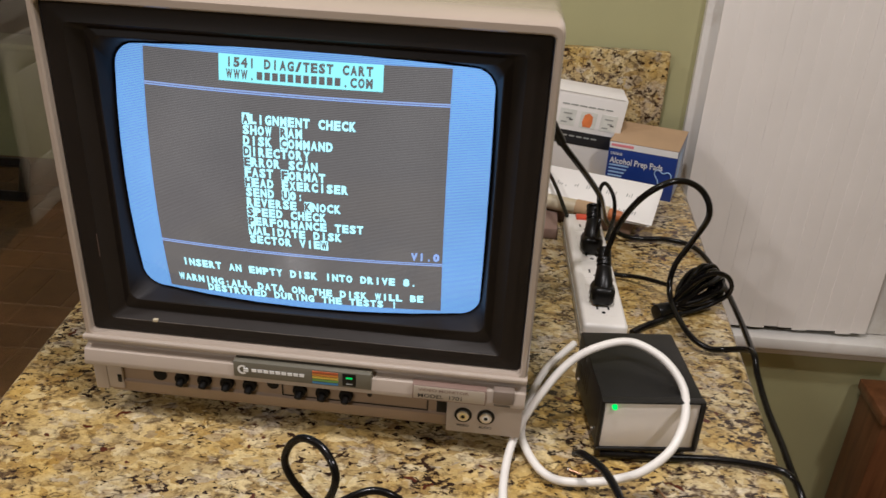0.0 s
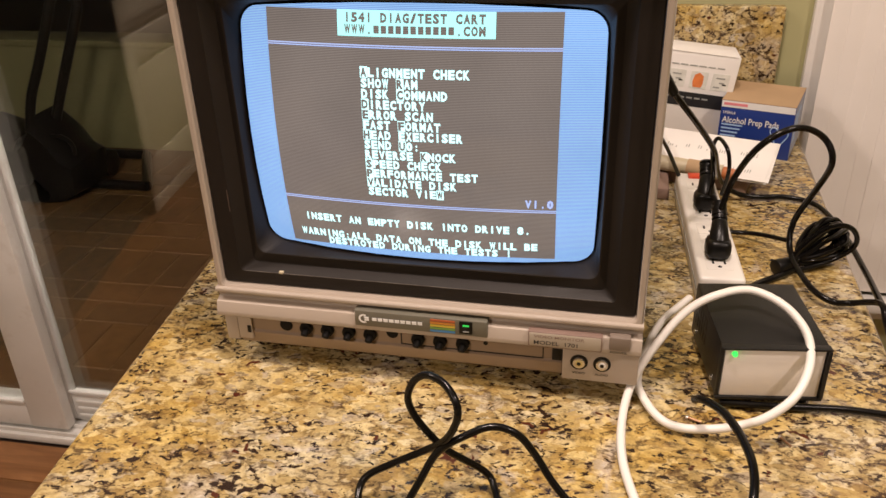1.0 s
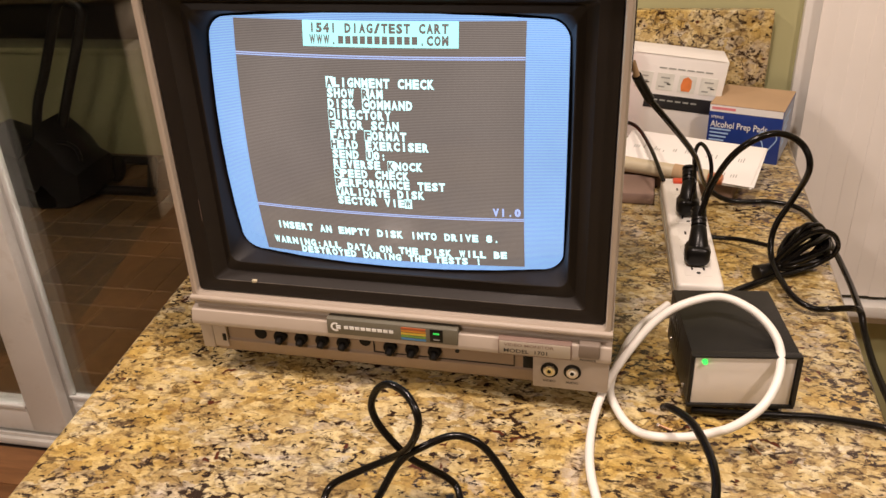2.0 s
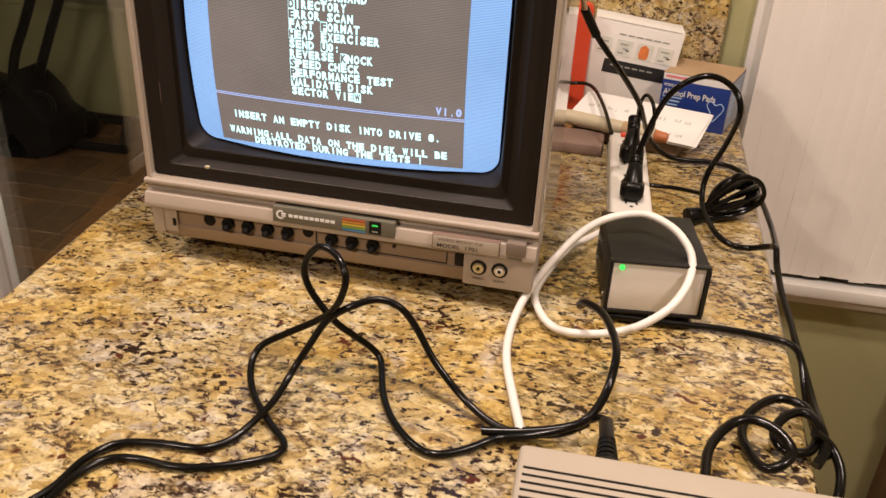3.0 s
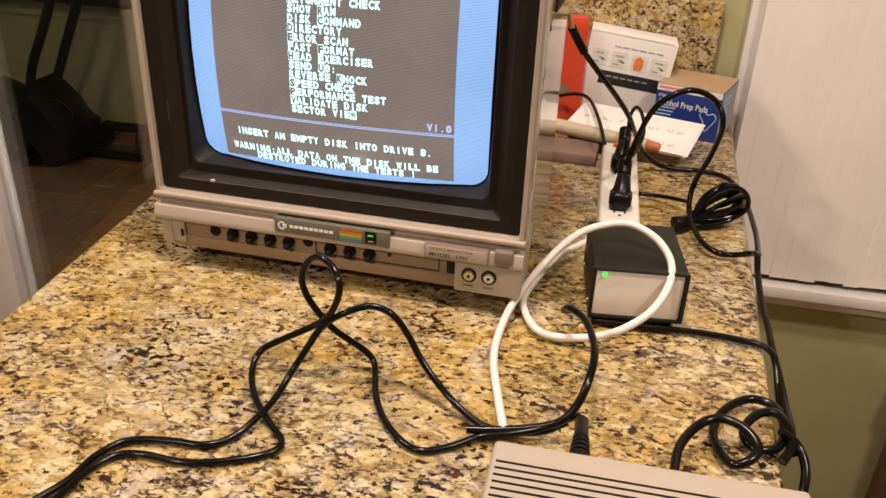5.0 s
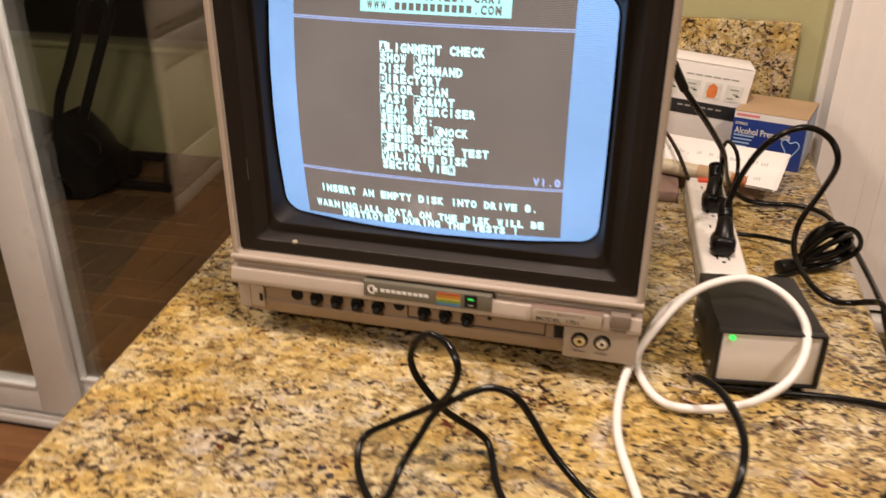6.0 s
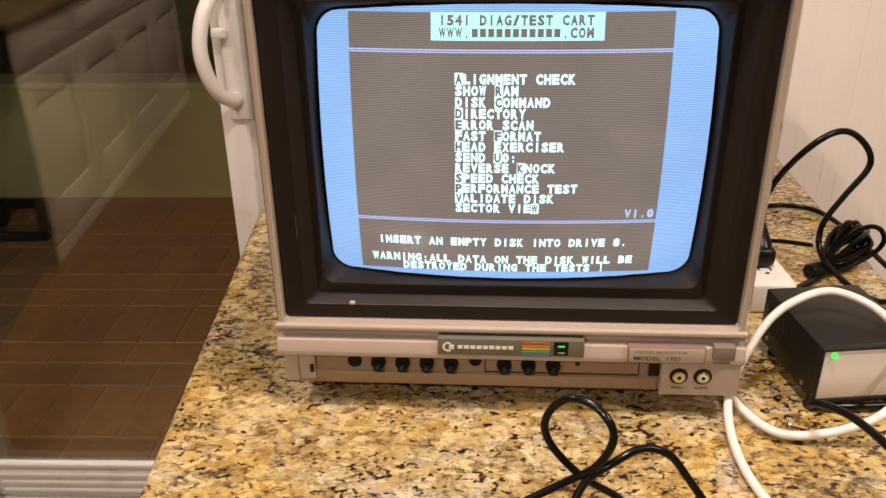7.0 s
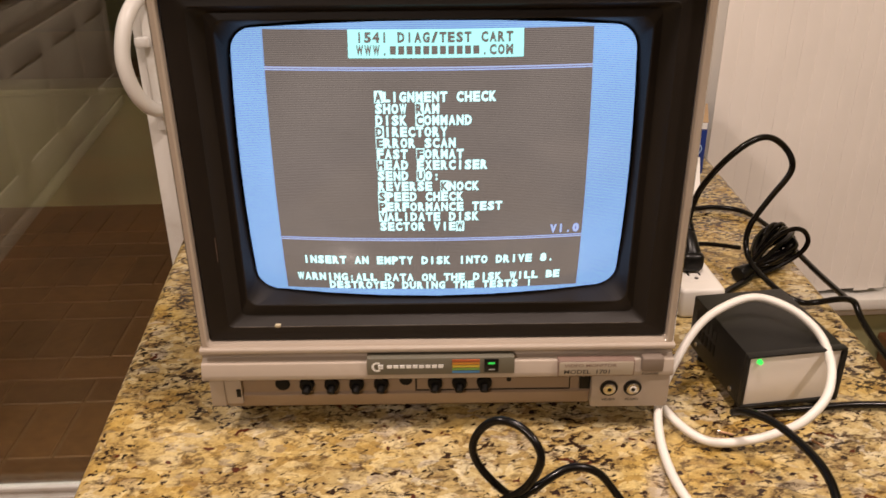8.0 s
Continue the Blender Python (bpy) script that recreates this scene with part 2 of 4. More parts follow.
STRIPES = [painted("stripe_" + n, c, 0.45, 0.05) for n, c in (("red", (0.42, 0.10, 0.03)), ("orange", (0.55, 0.22, 0.03)), ("yellow", (0.58, 0.42, 0.05)), ("green", (0.16, 0.30, 0.06)), ("blue", (0.06, 0.20, 0.40)))]
SCREEN_BLUE = glow("screen_border_glow", (0.27, 0.485, 1.0), 2.35, scan=True)
SCREEN_DARK = glow("screen_field_glow", (0.36, 0.30, 0.262), 1.22, scan=True)
SCREEN_TEXT = glow("screen_letter_glow", (0.58, 1.0, 0.98), 3.0)
SCREEN_TITLE = glow("screen_title_glow", (0.44, 1.0, 0.95), 2.4)
SCREEN_LINE = glow("screen_rule_glow", (0.45, 0.58, 1.0), 2.0)
TUBE_EDGE = painted("tube_rim", (0.02, 0.025, 0.035), 0.2)
POWER_GREEN = glow("small_green_lamp", (0.03, 0.75, 0.10), 1.1, (0.02, 0.3, 0.05))
LED_GREEN = glow("green_lamp", (0.03, 0.95, 0.10), 2.6, (0.02, 0.3, 0.05))
LAMP_GLOW = glow("lamp_diffuser", (1.0, 0.8, 0.55), 6.0, (0.8, 0.8, 0.8))
GLASS = glass_mat("door_glass")

# ---- mesh helpers ----


def link(name, bm, mat, parent=None, smooth=False):
    me = bpy.data.meshes.new(name)
    bmesh.ops.recalc_face_normals(bm, faces=bm.faces)
    bm.to_mesh(me)
    bm.free()
    me.materials.append(mat)
    if smooth:
        me.shade_smooth()
        me.set_sharp_from_angle(angle=radians(40))
    ob = new(name, me)
    if parent is not None:
        ob.parent = parent
    return ob


def part(name, bm, mat, parent, label="", smooth=True):
    ob = link(name, bm, mat, parent, smooth)
    if label:
        ob["label"] = label
    return ob


def thing(name, m, label, category, group="", kind=""):
    ob = new(name)
    ob.empty_display_size = 0.05
    ob.matrix_world = m
    return tagged(ob, label, category, group, kind)


def box(x0, x1, y0, y1, z0, z1, bevel=0.0, bm=None, seg=2):
    bm = bm or bmesh.new()
    made = bmesh.ops.create_cube(bm, size=1.0)["verts"]
    for v in made:
        v.co = Vector(((x0 + x1) / 2 + v.co.x * (x1 - x0), (y0 + y1) / 2 + v.co.y * (y1 - y0), (z0 + z1) / 2 + v.co.z * (z1 - z0)))
    if bevel:
        edges = list({e for v in made for e in v.link_edges})
        bmesh.ops.bevel(bm, geom=edges, offset=bevel, segments=seg, profile=0.5, affect="EDGES")
    return bm


def prism(pts, z0, z1, bevel=0.0):
    """An upright block over a flat outline."""
    bm = bmesh.new()
    low = [bm.verts.new((x, y, z0)) for x, y in pts]
    top = [bm.verts.new((x, y, z1)) for x, y in pts]
    n = len(pts)
    bm.faces.new(low[::-1])
    bm.faces.new(top)
    for i in range(n):
        bm.faces.new((low[i], low[(i + 1) % n], top[(i + 1) % n], top[i]))
    if bevel:
        bmesh.ops.bevel(bm, geom=list(bm.edges), offset=bevel, segments=2, profile=0.5, affect="EDGES")
    return bm


def profile_x(pts, x0, x1, bevel=0.0):
    """A bar along x with the outline pts in y and z."""
    bm = bmesh.new()
    a = [bm.verts.new((x0, y, z)) for y, z in pts]
    b = [bm.verts.new((x1, y, z)) for y, z in pts]
    n = len(pts)
    bm.faces.new(a)
    bm.faces.new(b[::-1])
    for i in range(n):
        bm.faces.new((a[i], b[i], b[(i + 1) % n], a[(i + 1) % n]))
    if bevel:
        bmesh.ops.bevel(bm, geom=list(bm.edges), offset=bevel, segments=2, profile=0.5, affect="EDGES")
    return bm


def rod(p, q, r0, r1=None, n=20, bm=None, bevel=0.0):
    """A round bar from p to q."""
    bm = bm or bmesh.new()
    p, q = Vector(p), Vector(q)
    d = q - p
    m = Matrix.Translation((p + q) / 2) @ d.to_track_quat("Z", "Y").to_matrix().to_4x4()
    made = bmesh.ops.create_cone(bm, cap_ends=True, segments=n, radius1=r0, radius2=r0 if r1 is None else r1, depth=d.length, matrix=m)["verts"]
    if bevel:
        rims = [e for e in {e for v in made for e in v.link_edges} if len(e.link_faces) == 2 and any(len(f.verts) > 4 for f in e.link_faces)]
        bmesh.ops.bevel(bm, geom=rims, offset=bevel, segments=2, profile=0.5, affect="EDGES")
    return bm


def spline(pts, steps=8):
    """A smooth line through the points."""
    P = [Vector(p) for p in pts]
    P = [P[0] * 2 - P[1]] + P + [P[-1] * 2 - P[-2]]
    out = []
    for i in range(1, len(P) - 2):
        a, b, c, d = P[i - 1:i + 3]
        for k in range(steps):
            t = k / steps
            out.append(0.5 * ((2 * b) + (c - a) * t + (2 * a - 5 * b + 4 * c - d) * t * t + (3 * b - a - 3 * c + d) * t ** 3))
    out.append(P[-2])
    for _ in range(2):
        out = [out[0]] + [(out[i - 1] + out[i] * 2 + out[i + 1]) / 4 for i in range(1, len(out) - 1)] + [out[-1]]
    return out


def tube(pts, r, n=10, steps=8, bm=None, flat=1.0):
    """A cord of radius r along a smooth line."""
    line = spline(pts, steps)
    bm = bm or bmesh.new()
    rings, side = [], None
    for i, p in enumerate(line):
        d = (line[min(i + 1, len(line) - 1)] - line[max(i - 1, 0)]).normalized()
        side = (side - d * side.dot(d)).normalized() if side is not None else d.orthogonal().normalized()
        up = d.cross(side)
        rings.append([bm.verts.new(p + side * (r * math.cos(2 * math.pi * k / n)) + up * (r * flat * math.sin(2 * math.pi * k / n))) for k in range(n)])
    for a, b in zip(rings, rings[1:]):
        for k in range(n):
            bm.faces.new((a[k], a[(k + 1) % n], b[(k + 1) % n], b[k]))
    bm.faces.new(rings[0][::-1])
    bm.faces.new(rings[-1])
    return bm


def loft(rings, close_last=False):
    """Joins outlines that have equally many points."""
    bm = bmesh.new()
    vs = [[bm.verts.new(p) for p in ring] for ring in rings]
    n = len(vs[0])
    for a, b in zip(vs, vs[1:]):
        for k in range(n):
            bm.faces.new((a[k], a[(k + 1) % n], b[(k + 1) % n], b[k]))
    if close_last:
        bm.faces.new(vs[-1])
    return bm


def rounded(x0, x1, z0, z1, y, r, k=5, bow=0.0):
    """A rounded rectangle in x and z, its sides bowed outwards."""
    pts = []
    for cx, cz, a0 in ((x1 - r, z1 - r, 0), (x0 + r, z1 - r, 90), (x0 + r, z0 + r, 180), (x1 - r, z0 + r, 270)):
        for i in range(k):
            a = radians(a0 + 90 * i / (k - 1))
            pts.append((cx + r * math.cos(a), cz + r * math.sin(a)))
    out = []
    for i, (px, pz) in enumerate(pts):
        out.append((px, pz))
        if i % k == k - 1:
            qx, qz = pts[(i + 1) % len(pts)]
            for s in range(1, 6):
                out.append((px + (qx - px) * s / 6, pz + (qz - pz) * s / 6))
    cx, cz, w, h = (x0 + x1) / 2, (z0 + z1) / 2, (x1 - x0) / 2, (z1 - z0) / 2
    res = []
    for px, pz in out:
        u, v = (px - cx) / w, (pz - cz) / h
        res.append((px + 0.2 * bow * u * (1 - v * v), y, pz + bow * v * (1 - u * u)))
    return res


def letters(name, text, height, mat, m, parent, width=None, bend=None):
    """Raised lettering in the built-in font, as one mesh. m: where its lower left corner lies, its face towards local z."""
    cu = bpy.data.curves.new(name, "FONT")
    cu.body, cu.size, cu.offset, cu.resolution_u = text, 1.0, 0.012, 3
    tmp = bpy.data.objects.new(name, cu)
    scene.collection.objects.link(tmp)
    bpy.context.view_layer.update()
    me = bpy.data.meshes.new_from_object(tmp.evaluated_get(bpy.context.evaluated_depsgraph_get()))
    bpy.data.objects.remove(tmp)
    xs, ys = [v.co.x for v in me.vertices], [v.co.y for v in me.vertices]
    sy = height / 0.72
    sx = width / (max(xs) - min(xs)) if width else sy
    for v in me.vertices:
        v.co = m @ Vector(((v.co.x - min(xs)) * sx, v.co.y * sy, 0))
    me.materials.clear()
    me.materials.append(mat)
    ob = new(name, me)
    ob.parent = parent
    return ob


# ---- structure ----
WALL_Y, ROOM_X0, ROOM_X1, ROOM_Y0, ROOM_H = 1.43, -2.75, 2.1, -3.4, 2.46
DOOR_X0, DOOR_X1, DOOR_H = -2.35, -0.535, 2.06
WIN_X0, WIN_X1, WIN_Z0, WIN_Z1 = 0.40, 0.74, 0.56, 2.0


def wall_back():
    bm = bmesh.new()
    y0, y1 = WALL_Y, WALL_Y + 0.14
    box(ROOM_X0 - 0.12, DOOR_X0, y0, y1, 0, ROOM_H, bm=bm)
    box(DOOR_X0, DOOR_X1, y0, y1, DOOR_H, ROOM_H, bm=bm)
    box(DOOR_X1, WIN_X0, y0, y1, 0, ROOM_H, bm=bm)
    box(WIN_X0, WIN_X1, y0, y1, 0, WIN_Z0, bm=bm)
    box(WIN_X0, WIN_X1, y0, y1, WIN_Z1, ROOM_H, bm=bm)
    box(WIN_X1, ROOM_X1 + 0.12, y0, y1, 0, ROOM_H, bm=bm)
    return tagged(link("wall_north", bm, OLIVE), "olive green painted wall with door and window openings", "wall", kind="structure")


wall_back()
tagged(link("wall_west", box(ROOM_X0 - 0.12, ROOM_X0, ROOM_Y0, WALL_Y - 0.002, 0, ROOM_H), OLIVE), "olive green painted wall", "wall", kind="structure")
tagged(link("wall_east", box(ROOM_X1, ROOM_X1 + 0.12, ROOM_Y0, WALL_Y - 0.002, 0, ROOM_H), OLIVE), "olive green painted wall", "wall", kind="structure")
tagged(link("wall_south", box(ROOM_X0 - 0.12, ROOM_X1 + 0.12, ROOM_Y0 - 0.12, ROOM_Y0 - 0.002, 0, ROOM_H), OLIVE), "olive green painted wall", "wall", kind="structure")
tagged(link("ceiling", box(ROOM_X0 - 0.12, ROOM_X1 + 0.12, ROOM_Y0 - 0.12, WALL_Y + 0.14, ROOM_H + 0.002, ROOM_H + 0.1), CEILING_PAINT), "flat white painted ceiling", "ceiling", kind="structure")
floor = tagged(link("floor", box(ROOM_X0 - 0.12, ROOM_X1 + 0.12, ROOM_Y0 - 0.12, WALL_Y + 0.14, -0.12, -0.012), GROUT), "orange-brown wooden plank floor", "floor", kind="structure")
tagged(link("ground", box(-30, 30, WALL_Y + 0.145, 60, -0.3, -0.16), NIGHT), "dark ground outside at night", "ground", kind="structure")

# counter
L0, L1, R0, R1 = -0.446, -0.523, 0.279, 0.339
TOP = 0.91


def edge_x(a, b, y):
    return a + (b - a) * (y - 0.2) / 1.21


counter = thing("counter", pose(0, 0, 0), "polished gold and brown speckled granite counter peninsula", "counter")
Y1 = 1.424
outline = [(edge_x(L0, L1, -0.12), -0.12), (edge_x(R0, R1, -0.12), -0.12), (edge_x(R0, R1, Y1), Y1), (edge_x(L0, L1, Y1), Y1)]
bm = prism(outline, TOP - 0.032, TOP)
bmesh.ops.bevel(bm, geom=[e for e in bm.edges if abs(e.verts[0].co.z - e.verts[1].co.z) < 1e-6], offset=0.011, segments=5, profile=0.5, affect="EDGES")
part("countertop", bm, GRANITE, counter, "polished granite slab with a rounded edge")
base = [(x * 0.86 - 0.01, min(y, Y1 - 0.004) + (0.03 if y < 0 else 0)) for x, y in outline]
part("base_cabinet", prism(base, 0.09, TOP - 0.034), CABINET_WHITE, counter, smooth=False)
part("toe_kick", prism([(x * 0.8, y) for x, y in base], 0.0, 0.088), BLACK, counter, smooth=False)

backsplash = tagged(link("backsplash", box(-0.50, 0.289, 1.4025, 1.4235, TOP + 0.001, 1.117, 0.0025), GRANITE), "speckled granite backsplash slab against the green wall", "backsplash")


# ---- sliding door ----
def door_panel(parent, x0, x1, y0, y1, z0, z1, stile, rail, top):
    """A framed pane: two stiles, two rails and the glass."""
    p = new("door_panel")
    p.parent = parent
    for a, b in ((x0, x0 + stile), (x1 - stile, x1)):
        part("stile", box(a, b, y0, y1, z0, z1, 0.004), VINYL, p)
    part("rail", box(x0 + stile + 0.0005, x1 - stile - 0.0005, y0 + 0.002, y1 - 0.002, z0, z0 + rail, 0.003), VINYL, p)
    part("rail", box(x0 + stile + 0.0005, x1 - stile - 0.0005, y0 + 0.002, y1 - 0.002, z1 - top, z1, 0.003), VINYL, p)
    for k in range(2):
        yy = (y0 + y1) / 2 + (k - 0.5) * 0.014
        part("pane", box(x0 + stile - 0.004, x1 - stile + 0.004, yy - 0.002, yy + 0.002, z0 + rail - 0.004, z1 - top + 0.004), GLASS, p, smooth=False).visible_shadow = False
    for k in range(2):
        part("glazing_bead", box(x0 + stile, x1 - stile, y0 - 0.004, y0 + 0.004, z0 + rail + 0.001 if k == 0 else z1 - top - 0.011, z0 + rail + 0.011 if k == 0 else z1 - top - 0.001, 0.002), VINYL, p)
    return p


door = thing("door_1", pose(0, 0, 0), "white vinyl sliding glass door with dark night behind it", "sliding door", kind="structure")
for a, b in ((DOOR_X0 + 0.001, DOOR_X0 + 0.04), (DOOR_X1 - 0.04, DOOR_X1 - 0.001)):
    part("jamb", box(a, b, WALL_Y - 0.03, WALL_Y + 0.135, 0.001, DOOR_H - 0.002, 0.003), VINYL, door)
part("head", box(DOOR_X0 + 0.041, DOOR_X1 - 0.041, WALL_Y - 0.03, WALL_Y + 0.135, DOOR_H - 0.045, DOOR_H - 0.002, 0.003), VINYL, door)
part("sill", box(DOOR_X0 + 0.041, DOOR_X1 - 0.041, WALL_Y - 0.045, WALL_Y + 0.135, 0.0, 0.022, 0.004), VINYL, door)
for k in range(4):
    part("track_rib", box(DOOR_X0 + 0.041, DOOR_X1 - 0.041, WALL_Y - 0.036 + k * 0.034, WALL_Y - 0.031 + k * 0.034, 0.0225, 0.034, 0.001), VINYL, door)
door_panel(door, -2.30, -1.285, WALL_Y - 0.026, WALL_Y + 0.006, 0.035, DOOR_H - 0.05, 0.105, 0.075, 0.09)
right_panel = door_panel(door, -1.36, -0.578, WALL_Y + 0.018, WALL_Y + 0.052, 0.035, DOOR_H - 0.05, 0.071, 0.085, 0.09)
for k in range(3):
    part("rail_groove", box(-1.274, -0.650, WALL_Y + 0.0135, WALL_Y + 0.0195, 0.05 + k * 0.022, 0.059 + k * 0.022, 0.002), VINYL, right_panel)
# pull handle
HX = -0.611
handle = part("handle", tube([(HX, WALL_Y + 0.016, 0.985), (HX - 0.006, WALL_Y - 0.014, 0.988), (HX - 0.020, WALL_Y - 0.046, 1.012), (HX - 0.030, WALL_Y - 0.064, 1.055), (HX - 0.032, WALL_Y - 0.066, 1.10), (HX - 0.022, WALL_Y - 0.050, 1.15), (HX - 0.006, WALL_Y - 0.014, 1.182), (HX, WALL_Y + 0.016, 1.188)], 0.0125, 14, 6), VINYL, right_panel, "white curved pull handle")
part("handle_plate", box(HX - 0.02, HX + 0.024, WALL_Y + 0.008, WALL_Y + 0.0175, 0.945, 1.215, 0.004), VINYL, right_panel)
part("latch", box(HX - 0.031, HX - 0.004, WALL_Y - 0.008, WALL_Y + 0.0075, 1.094, 1.112, 0.005), VINYL, right_panel)

# ---- window with upright blind ----
window = thing("window_1", pose(0, 0, 0), "window with white casing behind a closed white blind", "window", kind="structure")
CAS = WALL_Y - 0.016
part("casing", box(0.335, WIN_X0, CAS, WALL_Y - 0.001, 0.596, WIN_Z1 + 0.07, 0.003), TRIM_WHITE, window)
part("casing", box(WIN_X1, WIN_X1 + 0.07, CAS, WALL_Y - 0.001, 0.596, WIN_Z1 + 0.07, 0.003), TRIM_WHITE, window)
part("casing", box(WIN_X0 + 0.001, WIN_X1 - 0.001, CAS, WALL_Y - 0.001, WIN_Z1 + 0.001, WIN_Z1 + 0.07, 0.003), TRIM_WHITE, window)
part("window_sill", box(0.325, WIN_X1 + 0.085, WALL_Y - 0.058, WALL_Y - 0.001, 0.5690, 0.5945, 0.005), TRIM_WHITE, window)
part("apron", box(0.335, WIN_X1 + 0.07, WALL_Y - 0.030, WALL_Y - 0.001, 0.5400, 0.5685, 0.006), TRIM_WHITE, window)
part("pane", box(WIN_X0 + 0.001, WIN_X1 - 0.001, WALL_Y + 0.06, WALL_Y + 0.064, WIN_Z0 + 0.001, WIN_Z1 - 0.001), GLASS, window, smooth=False)

blind = thing("vertical_blind", pose(0, 0, 0), "closed white vertical blind hanging over the window sill", "blind")
part("head_rail", box(0.352, 0.755, WALL_Y - 0.062, WALL_Y - 0.020, 2.02, 2.07, 0.004), VINYL, blind)
rng = random.Random(4)
SLAT_W = 0.0305
for k in range(14):
    cx = 0.3715 + k * 0.0275
    turn = radians(2.6 + rng.uniform(-1.2, 1.2))
    pts = []
    for i in range(5):
        u = (i / 4 - 0.5) * SLAT_W
        bow = 0.0006 * (1 - (2 * i / 4 - 1) ** 2)
        pts.append((cx + u * math.cos(turn) + bow * math.sin(turn), WALL_Y - 0.036 + u * math.sin(turn) - bow * math.cos(turn)))
    drop = rng.uniform(-0.003, 0.003)
    out = pts + [(x, y + 0.0011) for x, y in reversed(pts)]
    part("slat", prism(out, 0.6065 + drop, 2.019), BLIND, blind)

chest = thing("low_wooden_chest", pose(-0.035, 0, 0), "brown oak chest standing under the window", "chest")
part("carcass", box(0.815, 1.45, 1.30, 1.412, 0.0, 0.47, 0.004), OAK_DARK, chest)
part("lid", box(0.805, 1.46, 1.29, 1.412, 0.4705, 0.495, 0.005), OAK_DARK, chest)

# ---- room seen in the door's glass ----
def base_cabinet(m):
    """A kitchen base unit: a drawer over a framed door, its front facing local x."""
    u = thing("kitchen_cabinet", m, "tan painted base cabinet with a drawer over a panelled door", "cabinet", "kitchen cabinets")
    w = UNIT - 0.004
    part("carcass", box(-0.58, -0.020, -w, 0, 0.06, 0.868), CABINET_TAN, u, smooth=False)
    part("plinth", box(-0.56, 0.004, -w, 0, 0.0, 0.0595, 0.003), CABINET_TAN, u)
    d = part("drawer_front", box(-0.0195, 0.0, -w + 0.006, -0.006, 0.722, 0.862, 0.004), CABINET_TAN, u)
    part("raised_panel", box(0.0002, 0.008, -w + 0.045, -0.045, 0.750, 0.834, 0.006), CABINET_TAN, d)
    f = part("door", box(-0.0195, -0.010, -w + 0.006, -0.006, 0.068, 0.700, 0.002), CABINET_TAN, u)
    for a, b, c, e in ((-w + 0.006, -w + 0.085, 0.068, 0.70), (-0.085, -0.006, 0.068, 0.70), (-w + 0.0855, -0.0855, 0.59, 0.70), (-w + 0.0855, -0.0855, 0.068, 0.215)):
        part("frame_board", box(-0.0095, 0.004, a, b, c, e, 0.004), CABINET_TAN, f)
    part("raised_panel", box(-0.0098, 0.001, -w + 0.105, -0.105, 0.235, 0.570, 0.006), CABINET_TAN, f)
    return u


UNIT = 0.585
RUN = pose(-1.742, 0.192, 0.0, 0, 0, -5.5)
first_unit = base_cabinet(RUN)
for k in range(1, 4):
    copy_thing(first_unit, RUN @ Matrix.Translation((0, -UNIT * k, 0)))
end_panel = thing("appliance_side_panel", RUN, "dark brown side panel closing the end of the cabinets", "panel")
part("board", box(-0.58, 0.002, 0.001, 0.020, 0.0, 0.868, 0.002), painted("dark_stained_board", (0.030, 0.021, 0.014), 0.5, 0.25, 8.0, 300, 0.2), end_panel)
worktop = thing("worktop", RUN, "granite worktop lying along the kitchen cabinets", "worktop")
part("slab", box(-0.58, 0.028, -4 * UNIT, 0.025, 0.870, 0.902, 0.008, seg=3), GRANITE, worktop)


def brick_mat():
    m, nt, b = material("brown_paving_brick")
    v = coords(nt)
    info = nt.nodes.new("ShaderNodeObjectInfo")
    col = ramp(nt, noise_tex(nt, v, 22, 5, 0.65), [(0.3, (0.068, 0.033, 0.007)), (0.7, (0.130, 0.068, 0.018))])
    tone = ramp(nt, info.outputs["Random"], [(0.0, (0.70, 0.70, 0.72)), (1.0, (1.20, 1.12, 1.05))])
    nt.links.new(mix(nt, 1.0, col, tone, "MULTIPLY"), b.inputs["Base Color"])
    b.inputs["Roughness"].default_value = 0.7
    bump(nt, b, noise_tex(nt, v, 120, 4), 0.3, 0.002)
    return m


BRICK = brick_mat()
pavement = tagged(link("pavement", box(-6, 4, WALL_Y + 0.142, 7.5, -0.06, -0.0055), painted("sandy_joint", (0.120, 0.072, 0.028), 0.9, 0.2, 30.0, 300, 0.4)), "brown brick paving with pale joints outside the glass door", "pavement", kind="structure")

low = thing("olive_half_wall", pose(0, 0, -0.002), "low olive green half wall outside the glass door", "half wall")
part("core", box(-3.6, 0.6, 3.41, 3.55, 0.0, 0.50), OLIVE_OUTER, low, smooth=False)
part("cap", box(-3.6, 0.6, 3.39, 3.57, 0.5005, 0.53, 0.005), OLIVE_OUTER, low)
# added dark sheet on the floor, so the door glass mirrors something dark
mat_ = tagged(link("dark_reflection_sheet", prism([(-1.60, 1.08), (-1.77, 0.24), (-2.70, 0.24), (-2.70, 1.08)], 0.001, 0.009, 0.003), painted("dark_reflection_fill", (0.03, 0.024, 0.018), 0.9, 0.2, 20.0, 300, 0.5)), "dark brown sheet added to darken the sliding door's reflection", "mat")

